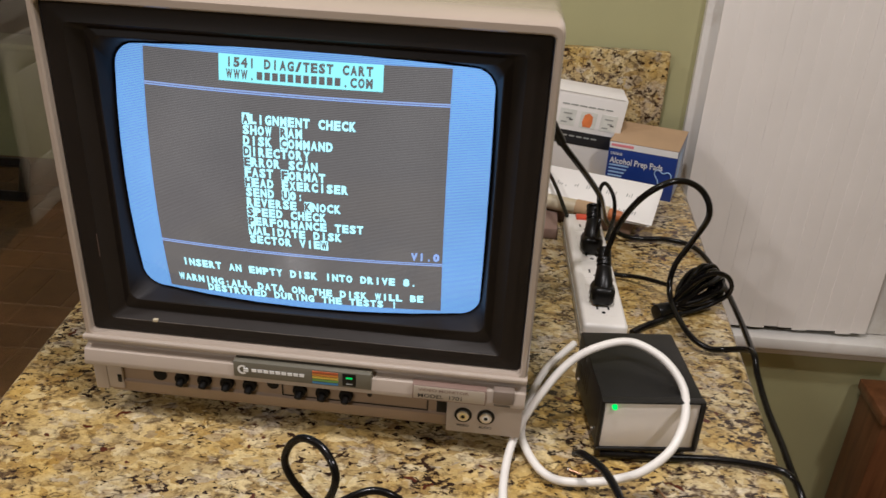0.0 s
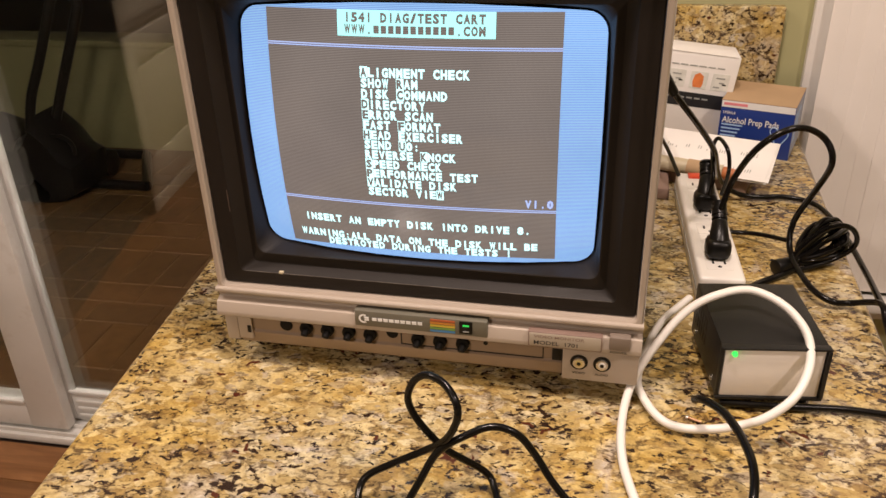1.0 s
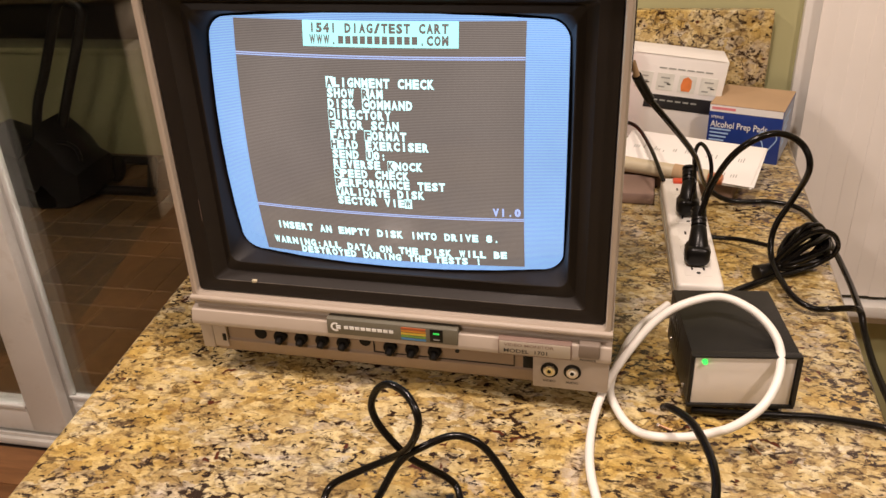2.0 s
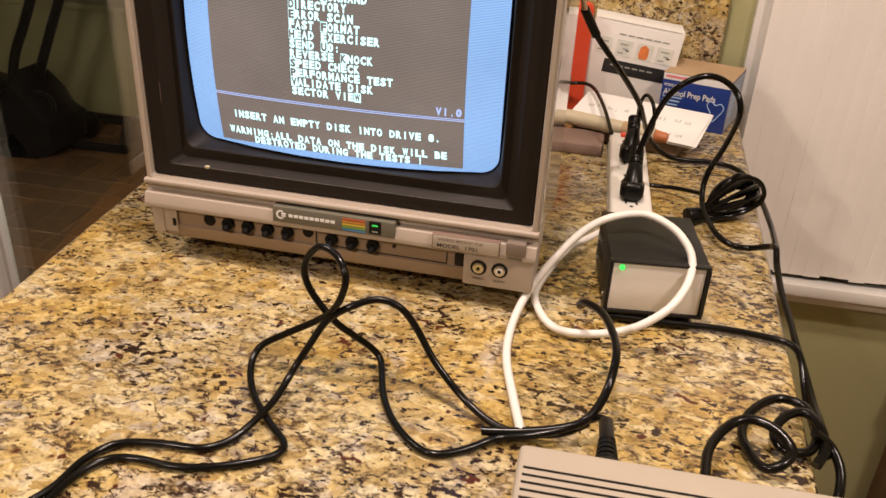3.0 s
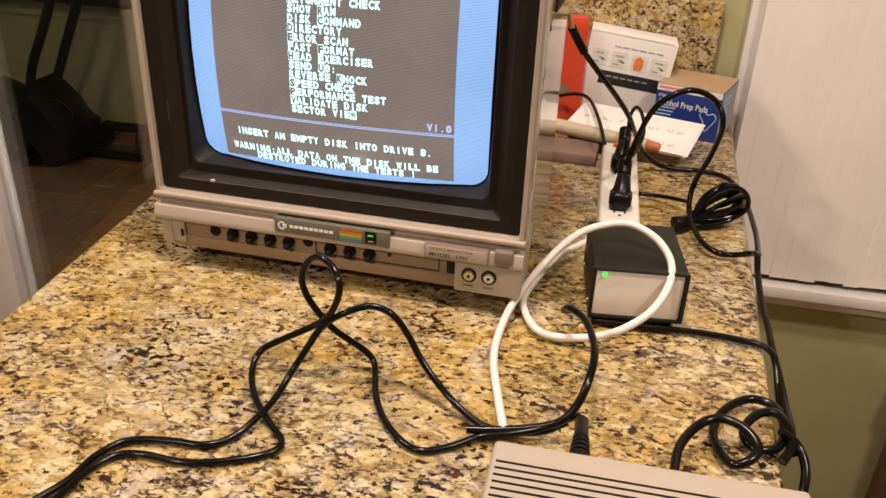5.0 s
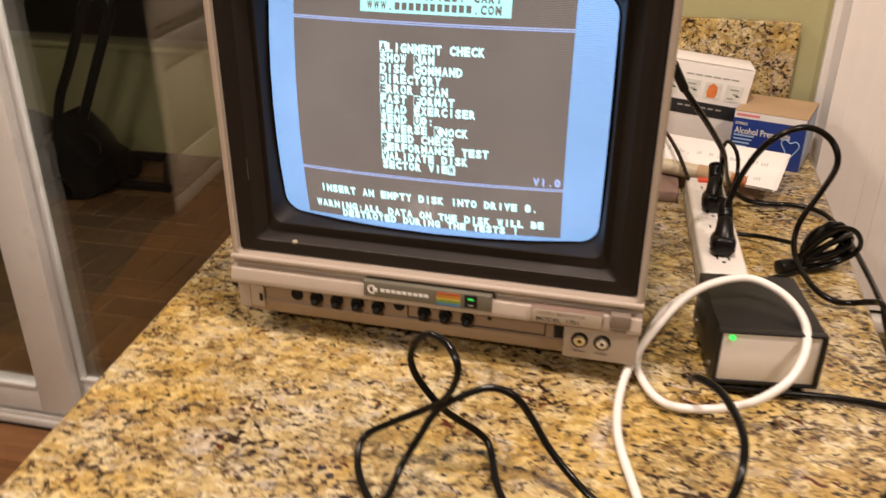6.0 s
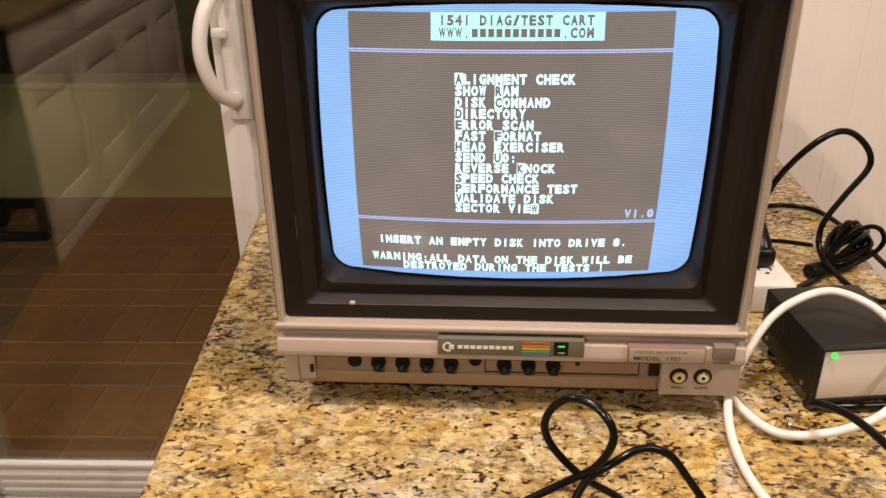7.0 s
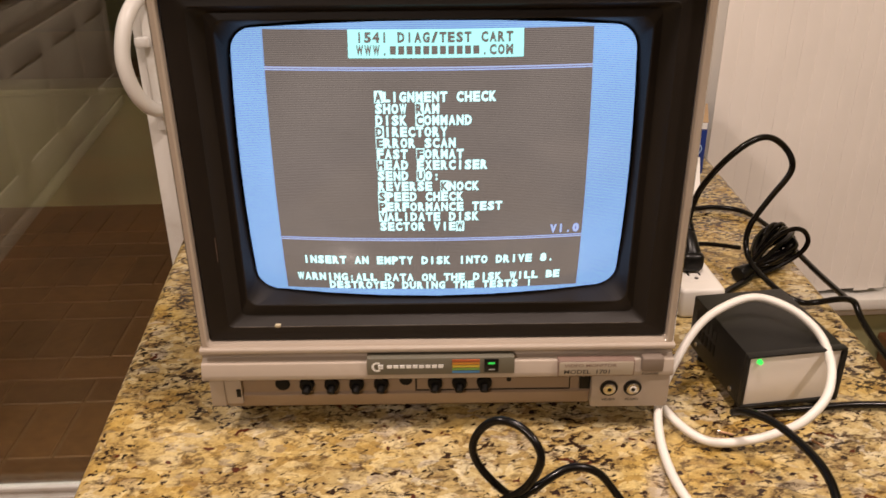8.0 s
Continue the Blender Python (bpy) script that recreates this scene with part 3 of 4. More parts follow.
cart = thing("hand_cart", pose(-2.28, 2.92, -0.002), "black folding hand cart with a tall looped handle and bag", "hand cart")
part("handle", tube([(-0.11, 0.0, 0.20), (-0.05, 0.0, 0.40), (0.017, 0.0, 0.525), (0.116, 0.0, 0.725), (0.160, 0.0, 0.815), (0.200, 0.0, 0.842), (0.245, 0.0, 0.832), (0.268, 0.0, 0.800), (0.250, 0.0, 0.750), (0.176, 0.0, 0.595), (0.052, 0.0, 0.335), (0.02, 0.0, 0.22)], 0.021, 10, 5), BLACK, cart, "tall looped tube handle")
hump = [(-0.25, 0.325), (-0.18, 0.285), (-0.10, 0.255), (-0.045, 0.285), (0.015, 0.365), (0.085, 0.295), (0.13, 0.215), (0.19, 0.180), (0.18, 0.050), (0.10, 0.004), (-0.19, 0.004), (-0.24, 0.14)]
part("load_bag", loft([[(cx + (x - cx) * s_, y, 0.004 + (z - 0.004) * s_) for x, z in hump] for cx, s_, y in ((-0.02, 0.30, -0.16), (-0.02, 0.86, -0.145), (-0.02, 1.0, -0.08), (-0.02, 1.0, 0.06), (-0.02, 0.80, 0.14), (-0.02, 0.25, 0.155))], True), BLACK, cart, "lumpy black bag strapped on")
part("strap", tube([(0.08, -0.10, 0.285), (0.13, -0.11, 0.285), (0.165, -0.11, 0.265), (0.175, -0.11, 0.235), (0.165, -0.10, 0.205)], 0.009, 8, 5), BLACK, cart)
for p, q in (((-0.02, 0.02, 0.022), (0.390, 0.02, 0.022)), ((-0.16, 0.365, 0.022), (0.200, 0.365, 0.022)), ((0.388, 0.02, 0.022), (0.200, 0.365, 0.022))):
    part("rail", rod(p, q, 0.022, None, 10), BLACK, cart)
for x in (-0.17, 0.12):
    part("wheel", rod((x, 0.165, 0.062), (x + 0.03, 0.165, 0.062), 0.062, None, 20, bevel=0.008), BLACK, cart)

for x, y, z, power in LAMP_PLACES:
    lamp = thing("ceiling_light", pose(x, y, z), "round white recessed ceiling light, switched on", "ceiling light", "ceiling lights")
    ring = bmesh.new()
    prof = [(0.075, 0.0), (0.098, -0.006), (0.105, 0.0), (0.105, 0.0195), (0.075, 0.0195)]
    rr = [[(r * math.cos(2 * math.pi * k / 28), r * math.sin(2 * math.pi * k / 28), h) for k in range(28)] for r, h in prof]
    part("trim_ring", loft(rr + [rr[0]]), TRIM_WHITE, lamp)
    part("diffuser", rod((0, 0, 0.010), (0, 0, 0.018), 0.0745, None, 28), LAMP_GLOW, lamp)
    data = bpy.data.lights.new("lamp", "AREA")
    data.shape, data.size, data.energy, data.color = "DISK", 0.15, power, LAMP_WARM
    ob = new("lamp", data)
    ob.parent = lamp
    ob.location = (0, 0, -0.012)

# ---- monitor ----
monitor = thing("crt_monitor", pose(-0.159, 0.6245, TOP, 0, 0, -1.8), "beige computer video monitor with a lit curved screen on the granite", "monitor")
H0, H1 = 0.083, 0.402
# shell: front rim, straight sides, then a taper to the back
rings = [
    rounded(-0.2005, 0.2005, 0.0915, 0.3935, 0.0045, 0.004),
    rounded(-0.2008, 0.2008, 0.0912, 0.3938, -0.0035, 0.004),
    rounded(-0.2022, 0.2022, 0.0895, 0.3952, -0.005, 0.005),
    rounded(-0.2055, 0.2055, 0.0845, 0.4005, -0.005, 0.006),
    rounded(-0.2075, 0.2075, 0.0825, 0.4025, -0.002, 0.007),
    rounded(-0.2075, 0.2075, 0.0825, 0.4025, 0.05, 0.007),
    rounded(-0.2065, 0.2065, 0.0600, 0.4025, 0.052, 0.007),
    rounded(-0.2055, 0.2055, 0.0300, 0.3990, 0.22, 0.007),
    rounded(-0.175, 0.175, 0.0350, 0.355, 0.30, 0.012),
    rounded(-0.150, 0.150, 0.0500, 0.320, 0.385, 0.015),
]
shell = part("shell", loft(rings, True), SHELL_BEIGE, monitor, "glossy beige plastic housing")
for k in range(14):
    y = 0.085 + k * 0.0105
    for sx in (-1, 1):
        part("vent_slot", box(sx * 0.2068 - 0.0012, sx * 0.2068 + 0.0012, y, y + 0.004, 0.300, 0.380), BLACK, shell, smooth=False)
# dark surround, stepping in towards the tube
rings = [
    rounded(-0.2004, 0.2004, 0.0916, 0.3934, 0.0035, 0.003),
    rounded(-0.1990, 0.1990, 0.0930, 0.3920, 0.0015, 0.003),
    rounded(-0.1825, 0.1825, 0.1050, 0.3785, 0.0015, 0.004),
    rounded(-0.1815, 0.1815, 0.1060, 0.3776, 0.0008, 0.004),
    rounded(-0.1806, 0.1806, 0.1068, 0.3768, 0.0018, 0.004),
    rounded(-0.1722, 0.1722, 0.1115, 0.3728, 0.0118, 0.005),
    rounded(-0.1716, 0.1716, 0.1122, 0.3722, 0.0121, 0.005),
    rounded(-0.1655, 0.1655, 0.1222, 0.3664, 0.0094, 0.008),
    rounded(-0.1645, 0.1645, 0.1232, 0.3655, 0.0100, 0.009),
    rounded(-0.1606, 0.1606, 0.1272, 0.3588, 0.0245, 0.017, bow=0.0068),
    rounded(-0.1590, 0.1590, 0.1290, 0.3565, 0.0340, 0.017, bow=0.0068),
]
bezel = part("bezel", loft(rings), BEZEL, monitor, "dark brown stepped screen surround")
part("scratch", box(-0.1831, -0.1828, 0.0011, 0.0030, 0.1700, 0.1920, 0.0), CARD_GREY, bezel, smooth=False)
part("chipped_spot", box(-0.1415, -0.1365, 0.0002, 0.0036, 0.1056, 0.1084, 0.0008), CREAM, bezel)
# thin pale strip paints the glint along the ledge's front edge
part("edge_glint", box(-0.1770, 0.1780, 0.0004, 0.0012, 0.1060, 0.1066, 0.0002), painted("bezel_edge_glint", (0.085, 0.070, 0.058), 0.5, 0.5, 60.0, 900, 0.1), bezel, "pale line standing in for the ledge highlight")

SCX, SCZ = 0.0, 0.244


def tube_depth(x, z):
    return 0.0105 + 0.022 * (((x - SCX) / 0.158) ** 2 + ((z - SCZ) / 0.112) ** 2) / 2


def sheet(x0, x1, z0, z1, lift, nx, nz, clip=None):
    """A patch of the curved tube face, lifted a little towards the viewer."""
    bm = bmesh.new()
    vs = [[bm.verts.new((x0 + (x1 - x0) * i / nx, 0, z0 + (z1 - z0) * j / nz)) for i in range(nx + 1)] for j in range(nz + 1)]
    for j in range(nz):
        for i in range(nx):
            bm.faces.new((vs[j][i], vs[j][i + 1], vs[j + 1][i + 1], vs[j + 1][i]))
    for v in bm.verts:
        v.co.y = tube_depth(v.co.x, v.co.z) - lift
    return bm


def tube_face():
    """The tube's lit face, with rounded corners and gently bowed sides."""
    bm = bmesh.new()
    outer = rounded(-0.158, 0.158, 0.1300, 0.3555, 0, 0.016, 7, 0.0068)
    rings = []
    for s in (1.0, 0.93, 0.8, 0.62, 0.4, 0.2):
        rings.append([bm.verts.new((SCX + (x - SCX) * s, tube_depth(SCX + (x - SCX) * s, SCZ + (z - SCZ) * s), SCZ + (z - SCZ) * s)) for x, _, z in outer])
    for a, b in zip(rings, rings[1:]):
        for k in range(len(a)):
            bm.faces.new((a[k], a[(k + 1) % len(a)], b[(k + 1) % len(a)], b[k]))
    c = bm.verts.new((SCX, tube_depth(SCX, SCZ), SCZ))
    for k in range(len(outer)):
        bm.faces.new((rings[-1][k], rings[-1][(k + 1) % len(outer)], c))
    return bm


screen = part("screen", tube_face(), SCREEN_BLUE, monitor, "curved picture tube with a glowing blue border")
rim = rounded(-0.158, 0.158, 0.1300, 0.3555, 0, 0.016, 7, 0.0068)
part("tube_rim", loft([[(x * s, tube_depth(x, z) + d, SCZ + (z - SCZ) * s) for x, _, z in rim] for s, d in ((0.999, 0.0002), (1.02, 0.004), (1.03, 0.02))]), TUBE_EDGE, screen)
COL, ROW, LEFT = 0.006395, 0.00917, -0.1322
part("picture_field", sheet(LEFT, LEFT + 40 * COL, 0.1310, 0.3560, 0.0004, 24, 20), SCREEN_DARK, screen, "dark grey menu picture")

GLYPHS = {}


def glyph(ch):
    """One letter of the built-in font, stretched to a unit cell: points and faces."""
    if ch not in GLYPHS:
        cu = bpy.data.curves.new("letter", "FONT")
        cu.body, cu.size, cu.offset, cu.resolution_u = ch, 1.0, 0.055, 2
        tmp = bpy.data.objects.new("letter", cu)
        scene.collection.objects.link(tmp)
        bpy.context.view_layer.update()
        me = bpy.data.meshes.new_from_object(tmp.evaluated_get(bpy.context.evaluated_depsgraph_get()))
        bpy.data.objects.remove(tmp)
        P = [v.co.copy() for v in me.vertices]
        x0, x1 = min(p.x for p in P), max(p.x for p in P)
        w = 0.24 if ch in "I1.:!" else 0.86
        pts = [((p.x - x0) / (x1 - x0) * w + (0.92 - w) / 2, p.y / 0.72) for p in P]
        GLYPHS[ch] = (pts, [tuple(f.vertices) for f in me.polygons])
    return GLYPHS[ch]


def screen_text(text, x, z, inverse=(), ink=None):
    """A row of screen letters; the cells in inverse show a lit block with a dark letter."""
    lit, dark = bmesh.new(), bmesh.new()
    for i, ch in enumerate(text):
        cx = x + i * COL
        if i in inverse:
            for v in [lit.verts.new((cx + a * COL, 0, z + b * ROW)) for a, b in ((-0.04, -0.14), (1.0, -0.14), (1.0, 0.90), (-0.04, 0.90))]:
                v.co.y = tube_depth(v.co.x, v.co.z) - 0.0007
            lit.verts.ensure_lookup_table()
            lit.faces.new(lit.verts[-4:])
        if ch == " ":
            continue
        pts, faces = glyph(ch)
        bm, lift = (dark, 0.0010) if i in inverse else (lit, 0.0008)
        vs = []
        for u, v in pts:
            px, pz = cx + u * COL, z + v * ROW * 0.80
            vs.append(bm.verts.new((px, tube_depth(px, pz) - lift, pz)))
        for f in faces:
            bm.faces.new([vs[k] for k in f])
    tagged(part("screen_text", lit, ink or SCREEN_TEXT, screen, smooth=False), kind="stuff")
    if len(dark.verts):
        part("screen_text_dark", dark, SCREEN_DARK, screen, smooth=False)
    else:
        dark.free()


title = sheet(-0.0660, 0.0690, 0.3350, 0.3560, 0.0007, 14, 3)
part("title_block", title, SCREEN_TITLE, screen)
dk = bmesh.new()
for i, ch in enumerate("1541 DIAG/TEST CART"):
    if ch != " ":
        pts, faces = glyph(ch)
        vs = []
        for u, v in pts:
            px, pz = -0.0600 + (i + u) * COL, 0.3468 + v * ROW * 0.78
            vs.append(dk.verts.new((px, tube_depth(px, pz) - 0.0010, pz)))
        for f in faces:
            dk.faces.new([vs[k] for k in f])
tagged(part("screen_text", dk, SCREEN_DARK, screen, smooth=False), kind="stuff")
web = bmesh.new()
for i, ch in enumerate("WWW.           .COM"):
    if ch != " ":
        pts, faces = glyph(ch)
        vs = []
        for u, v in pts:
            px, pz = -0.0600 + (i + u) * COL, 0.3374 + v * ROW * 0.78
            vs.append(web.verts.new((px, tube_depth(px, pz) - 0.0010, pz)))
        for f in faces:
            web.faces.new([vs[k] for k in f])
tagged(part("screen_text", web, SCREEN_DARK, screen, smooth=False), kind="stuff")
for k in range(4, 15):
    part("title_bar", sheet(-0.0600 + (k + 0.08) * COL, -0.0600 + (k + 0.82) * COL, 0.3376, 0.3440, 0.0010, 2, 1), SCREEN_DARK, screen)
for z, x1 in ((0.3262, LEFT + 40 * COL), (0.1822, LEFT + 40 * COL)):
    for dz in (0, 0.0017):
        part("rule", sheet(LEFT, x1, z + dz - 0.0006, z + dz + 0.0003, 0.0007, 30, 1), SCREEN_LINE, screen)
MENU = [("ALIGNMENT CHECK", 0), ("SHOW RAM", 5), ("DISK COMMAND", 5), ("DIRECTORY", 0), ("ERROR SCAN", 0), ("FAST FORMAT", 5), ("HEAD EXERCISER", 0), ("SEND U0:", 5), ("REVERSE KNOCK", 8), ("SPEED CHECK", 0), ("PERFORMANCE TEST", 0), ("VALIDATE DISK", 0), ("SECTOR VIEW", 10)]
for i, (line, inv) in enumerate(MENU):
    screen_text(line, -0.0470, 0.3022 - i * ROW, (inv,))
screen_text("V1.0", 0.0960, 0.1868, (), SCREEN_LINE)
screen_text("INSERT AN EMPTY DISK INTO DRIVE 8.", -0.1155, 0.1585)
screen_text("WARNING:ALL DATA ON THE DISK WILL BE", -0.1220, 0.1405)
screen_text("DESTROYED DURING THE TESTS !", -0.0945, 0.1320)

# strip under the surround
strip = part("front_strip", profile_x([(0.045, 0.0895), (-0.0075, 0.0895), (-0.0088, 0.0880), (-0.0088, 0.0850), (-0.0075, 0.0838), (-0.0015, 0.0830), (-0.0010, 0.0765), (-0.0095, 0.0745), (-0.0125, 0.0640), (-0.0125, 0.0600), (-0.0110, 0.0585), (0.045, 0.0585)], -0.2078, 0.2078, 0.0006), BEIGE, monitor, "beige moulded strip under the screen")
FACE = pose(0, 0, 0, 90, 0, 0)


def plate(name, x0, x1, z0, z1, d0, d1, mat, bevel=0.0005, parent=strip, label=""):
    return part(name, box(x0, x1, d0, d1, z0, z1, bevel), mat, parent, label)


badge = plate("badge", -0.0620, 0.0670, 0.0645, 0.0815, -0.0138, -0.0020, PLATE, 0.0008, label="dark badge with rainbow stripes")
# emblem and wordmark as plain shapes
emblem = bmesh.new()
arc = [radians(55 + 250 * k / 14) for k in range(15)]
o = [(-0.0530 + 0.0050 * math.cos(a), 0.0732 + 0.0050 * math.sin(a)) for a in arc]
i_ = [(-0.0530 + 0.0030 * math.cos(a), 0.0732 + 0.0030 * math.sin(a)) for a in arc]
for k in range(14):
    q = [emblem.verts.new((x, -0.0142, z)) for x, z in (o[k], o[k + 1], i_[k + 1], i_[k])]
    emblem.faces.new(q)
box(-0.0522, -0.0478, -0.0146, -0.0139, 0.0736, 0.0752, bm=emblem)
box(-0.0522, -0.0478, -0.0146, -0.0139, 0.0712, 0.0728, bm=emblem)
part("emblem", emblem, INK_WHITE, strip, smooth=False)
for k in range(9):
    x = -0.0445 + k * 0.0056
    part("wordmark_bar", box(x, x + 0.0044, -0.0143, -0.0139, 0.0716, 0.0748), INK_WHITE, strip, smooth=False)
for k, mat in enumerate(STRIPES):
    z = 0.0798 - k * 0.0029
    plate("stripe", 0.0125, 0.0365, z - 0.0020, z, -0.0145, -0.0135, mat, 0.0)
plate("lamp_window", 0.0405, 0.0530, 0.0668, 0.0802, -0.0146, -0.0136, BLACK, 0.0003)
part("power_light", box(0.0438, 0.0498, -0.0152, -0.0144, 0.0752, 0.0770, 0.0003), POWER_GREEN, strip, "green power light")
plate("lamp_caption", 0.0440, 0.0498, 0.0690, 0.0700, -0.0149, -0.0144, INK_GREY, 0.0)
plate("model_plate", 0.1060, 0.1715, 0.0620, 0.0762, -0.0150, -0.0060, BEIGE_DRIVE, 0.0008)
plate("plate_edge", 0.1052, 0.1723, 0.0612, 0.0770, -0.0145, -0.0060, CARD_GREY, 0.0004)
letters("model_text", "MODEL  1701", 0.0042, INK, Matrix.Translation((0.1105, -0.01515, 0.0642)) @ FACE, strip, 0.040)
letters("caption_text", "VIDEO MONITOR", 0.0030, CARD_GREY, Matrix.Translation((0.1105, -0.01515, 0.0712)) @ FACE, strip, 0.046)
plate("power_button", 0.1785, 0.1975, 0.0655, 0.0795, -0.0160, -0.0060, BUTTON_GREY, 0.0015, label="square grey-beige power button")
letters("power_text", "POWER", 0.0024, INK, Matrix.Translation((0.1800, -0.0130, 0.0606)) @ FACE, strip, 0.015)

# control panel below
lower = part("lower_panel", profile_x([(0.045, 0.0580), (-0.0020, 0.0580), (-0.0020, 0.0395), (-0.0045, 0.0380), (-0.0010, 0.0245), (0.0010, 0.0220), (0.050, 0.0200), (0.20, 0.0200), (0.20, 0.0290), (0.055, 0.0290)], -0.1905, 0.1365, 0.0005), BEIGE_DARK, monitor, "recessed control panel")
end_block = part("end_block", box(-0.2045, -0.1912, -0.0055, 0.048, 0.0270, 0.0580, 0.0012), BEIGE, monitor)
part("end_block", box(-0.1908, -0.1760, -0.0060, -0.0024, 0.0300, 0.0578, 0.0008), BEIGE, monitor)
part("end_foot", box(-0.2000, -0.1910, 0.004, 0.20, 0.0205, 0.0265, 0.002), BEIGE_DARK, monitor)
plate("catch", -0.1810, -0.1770, 0.0375, 0.0460, -0.0066, -0.0055, BLACK, 0.0004, lower)
jack_panel = part("jack_panel", box(0.1370, 0.2065, -0.0100, 0.048, 0.0245, 0.0580, 0.0012), BEIGE, monitor, "beige panel with two round sockets")
part("side_gap", box(0.1270, 0.1366, -0.0045, -0.0017, 0.0405, 0.0570, 0.0005), BLACK, lower)
for k, x in enumerate((-0.1397, -0.1177, -0.0955, -0.0733, -0.0512, -0.0290, -0.0029, 0.0190, 0.0414)):
    if k == 5:
        part("knob_hole", rod((x, -0.0018, 0.0515), (x, -0.0027, 0.0515), 0.0058), KNOB_BLACK, lower)
        continue
    kn = part("knob", rod((x, -0.0019, 0.0484), (x, -0.0034 if k == 0 else -0.0068, 0.0484), 0.0068, 0.0064, 20, bevel=0.0006), KNOB_BLACK, lower, "black round control knob")
    if k:
        part("pointer", rod((x, -0.0060, 0.0475), (x - 0.0006, -0.0115, 0.0436), 0.0042, 0.0034, 12, bevel=0.0008), KNOB_BLACK, kn)
part("trim_hole", rod((0.0635, -0.0019, 0.0505), (0.0635, -0.0027, 0.0505), 0.0022), BLACK, lower)
for x0, x1, z0, z1 in ((-0.0205, -0.0195, 0.0397, 0.0575), (0.1180, 0.1188, 0.0397, 0.0575), (-0.0194, 0.1179, 0.0397, 0.0404)):
    part("door_seam", box(x0, x1, -0.0029, -0.0018, z0, z1), BLACK, lower, smooth=False)
for x in (-0.123, -0.101, -0.079, -0.056, -0.008, 0.014, 0.037):
    part("knob_caption", box(x, x + 0.010, -0.0027, -0.0018, 0.0402, 0.0410), CARD_GREY, lower, smooth=False)
for x, ins, word in ((0.1525, JACK_YELLOW, "VIDEO"), (0.1736, JACK_WHITE, "AUDIO")):
    j = part("socket", rod((x, -0.0095, 0.0452), (x, -0.0108, 0.0452), 0.0082, 0.0081, 24), BLACK, jack_panel)
    part("socket_collar", rod((x, -0.0106, 0.0452), (x, -0.0128, 0.0452), 0.0058, 0.0056, 20, bevel=0.0004), METAL, jack_panel)
    part("socket_insert", rod((x, -0.0126, 0.0452), (x, -0.0132, 0.0452), 0.0034, 0.0032, 20), ins, jack_panel)
    part("socket_pin_hole", rod((x, -0.0130, 0.0452), (x, -0.0135, 0.0452), 0.0019, None, 12), BLACK, jack_panel)
    letters("socket_text", word, 0.0026, INK, Matrix.Translation((x - 0.0060, -0.0104, 0.0318)) @ FACE, jack_panel, 0.012)
for x in (-0.17, 0.17):
    for y in (0.05, 0.30):
        part("foot", rod((x, y, 0.0), (x, y, 0.0345 if y > 0.2 else 0.03), 0.013, 0.013, 16), BLACK, monitor)

# ---- power supply box ----
psu = thing("power_supply_box", pose(0.1193, 0.6190, TOP, 0, 0, 6.2), "black metal power supply box with a pale front and green light", "power supply")
W, D = 0.0945, 0.112
part("cover", box(0, W, 0.001, D, 0.0120, 0.0690, 0.0012), BLACK_CASE, psu, "black painted steel cover")
part("front_panel", box(0.0030, W - 0.0035, -0.0012, 0.002, 0.0152, 0.0668, 0.0006), SILVER_PANEL, psu, "pale beige front panel")
part("cover_lip", box(-0.0006, W + 0.0008, -0.004, 0.004, 0.0672, 0.0694, 0.0006), BLACK_CASE, psu)
part("cover_lip", box(-0.0006, W + 0.0008, -0.003, 0.004, 0.0115, 0.0150, 0.0006), BLACK_CASE, psu)
part("cover_edge", box(-0.0006, 0.0022, -0.0022, 0.004, 0.0152, 0.0670, 0.0005), BLACK_CASE, psu)
part("cover_edge", box(W - 0.0026, W + 0.0008, -0.0045, 0.004, 0.0152, 0.0670, 0.0005), BLACK_CASE, psu)
part("led", rod((0.0112, -0.001, 0.0622), (0.0112, -0.0042, 0.0622), 0.0025, 0.0021, 14), LED_GREEN, psu, "glowing green light")
for row in range(2):
    for k in range(6):
        part("side_slot", box(-0.0004, 0.0012, 0.058 + k * 0.008, 0.0615 + k * 0.008, 0.030 + row * 0.016, 0.042 + row * 0.016), BLACK, psu, smooth=False)
for y, z in ((0.02, 0.019), (0.095, 0.021)):
    part("screw", rod((0.0012, y, z), (-0.0012, y, z), 0.0024, None, 10), METAL, psu)
for x in (0.012, W - 0.012):
    for y in (0.015, D - 0.015):
        part("foot", rod((x, y, 0), (x, y, 0.0123), 0.007, 0.006, 12), BLACK, psu)

# ---- power strip ----
pstrip = thing("power_strip", pose(0.1440, 0.7990, TOP, 0, 0, 1.1), "white six-way power strip with black plugs in it", "power strip")
part("housing", box(-0.0255, 0.0255, 0.0, 0.302, 0.0, 0.037, 0.005, seg=3), WHITE_PLASTIC, pstrip)
part("edge_line", box(-0.0261, -0.0254, 0.006, 0.297, 0.017, 0.019), INK_GREY, pstrip, smooth=False)
for k in range(6):
    y = 0.034 + 0.0445 * k
    o_ = part("outlet", box(-0.015, 0.015, y - 0.014, y + 0.014, 0.0368, 0.0374, 0.0004), WHITE_PLASTIC, pstrip)
    for x, w, l in ((-0.0065, 0.0022, 0.008), (0.0065, 0.0022, 0.0066)):
        part("slot", box(x - w / 2, x + w / 2, y - 0.001, y - 0.001 + l, 0.0371, 0.0377), BLACK, o_, smooth=False)
    part("slot", rod((0, y - 0.0075, 0.0371), (0, y - 0.0075, 0.0377), 0.0024, None, 10), BLACK, o_)
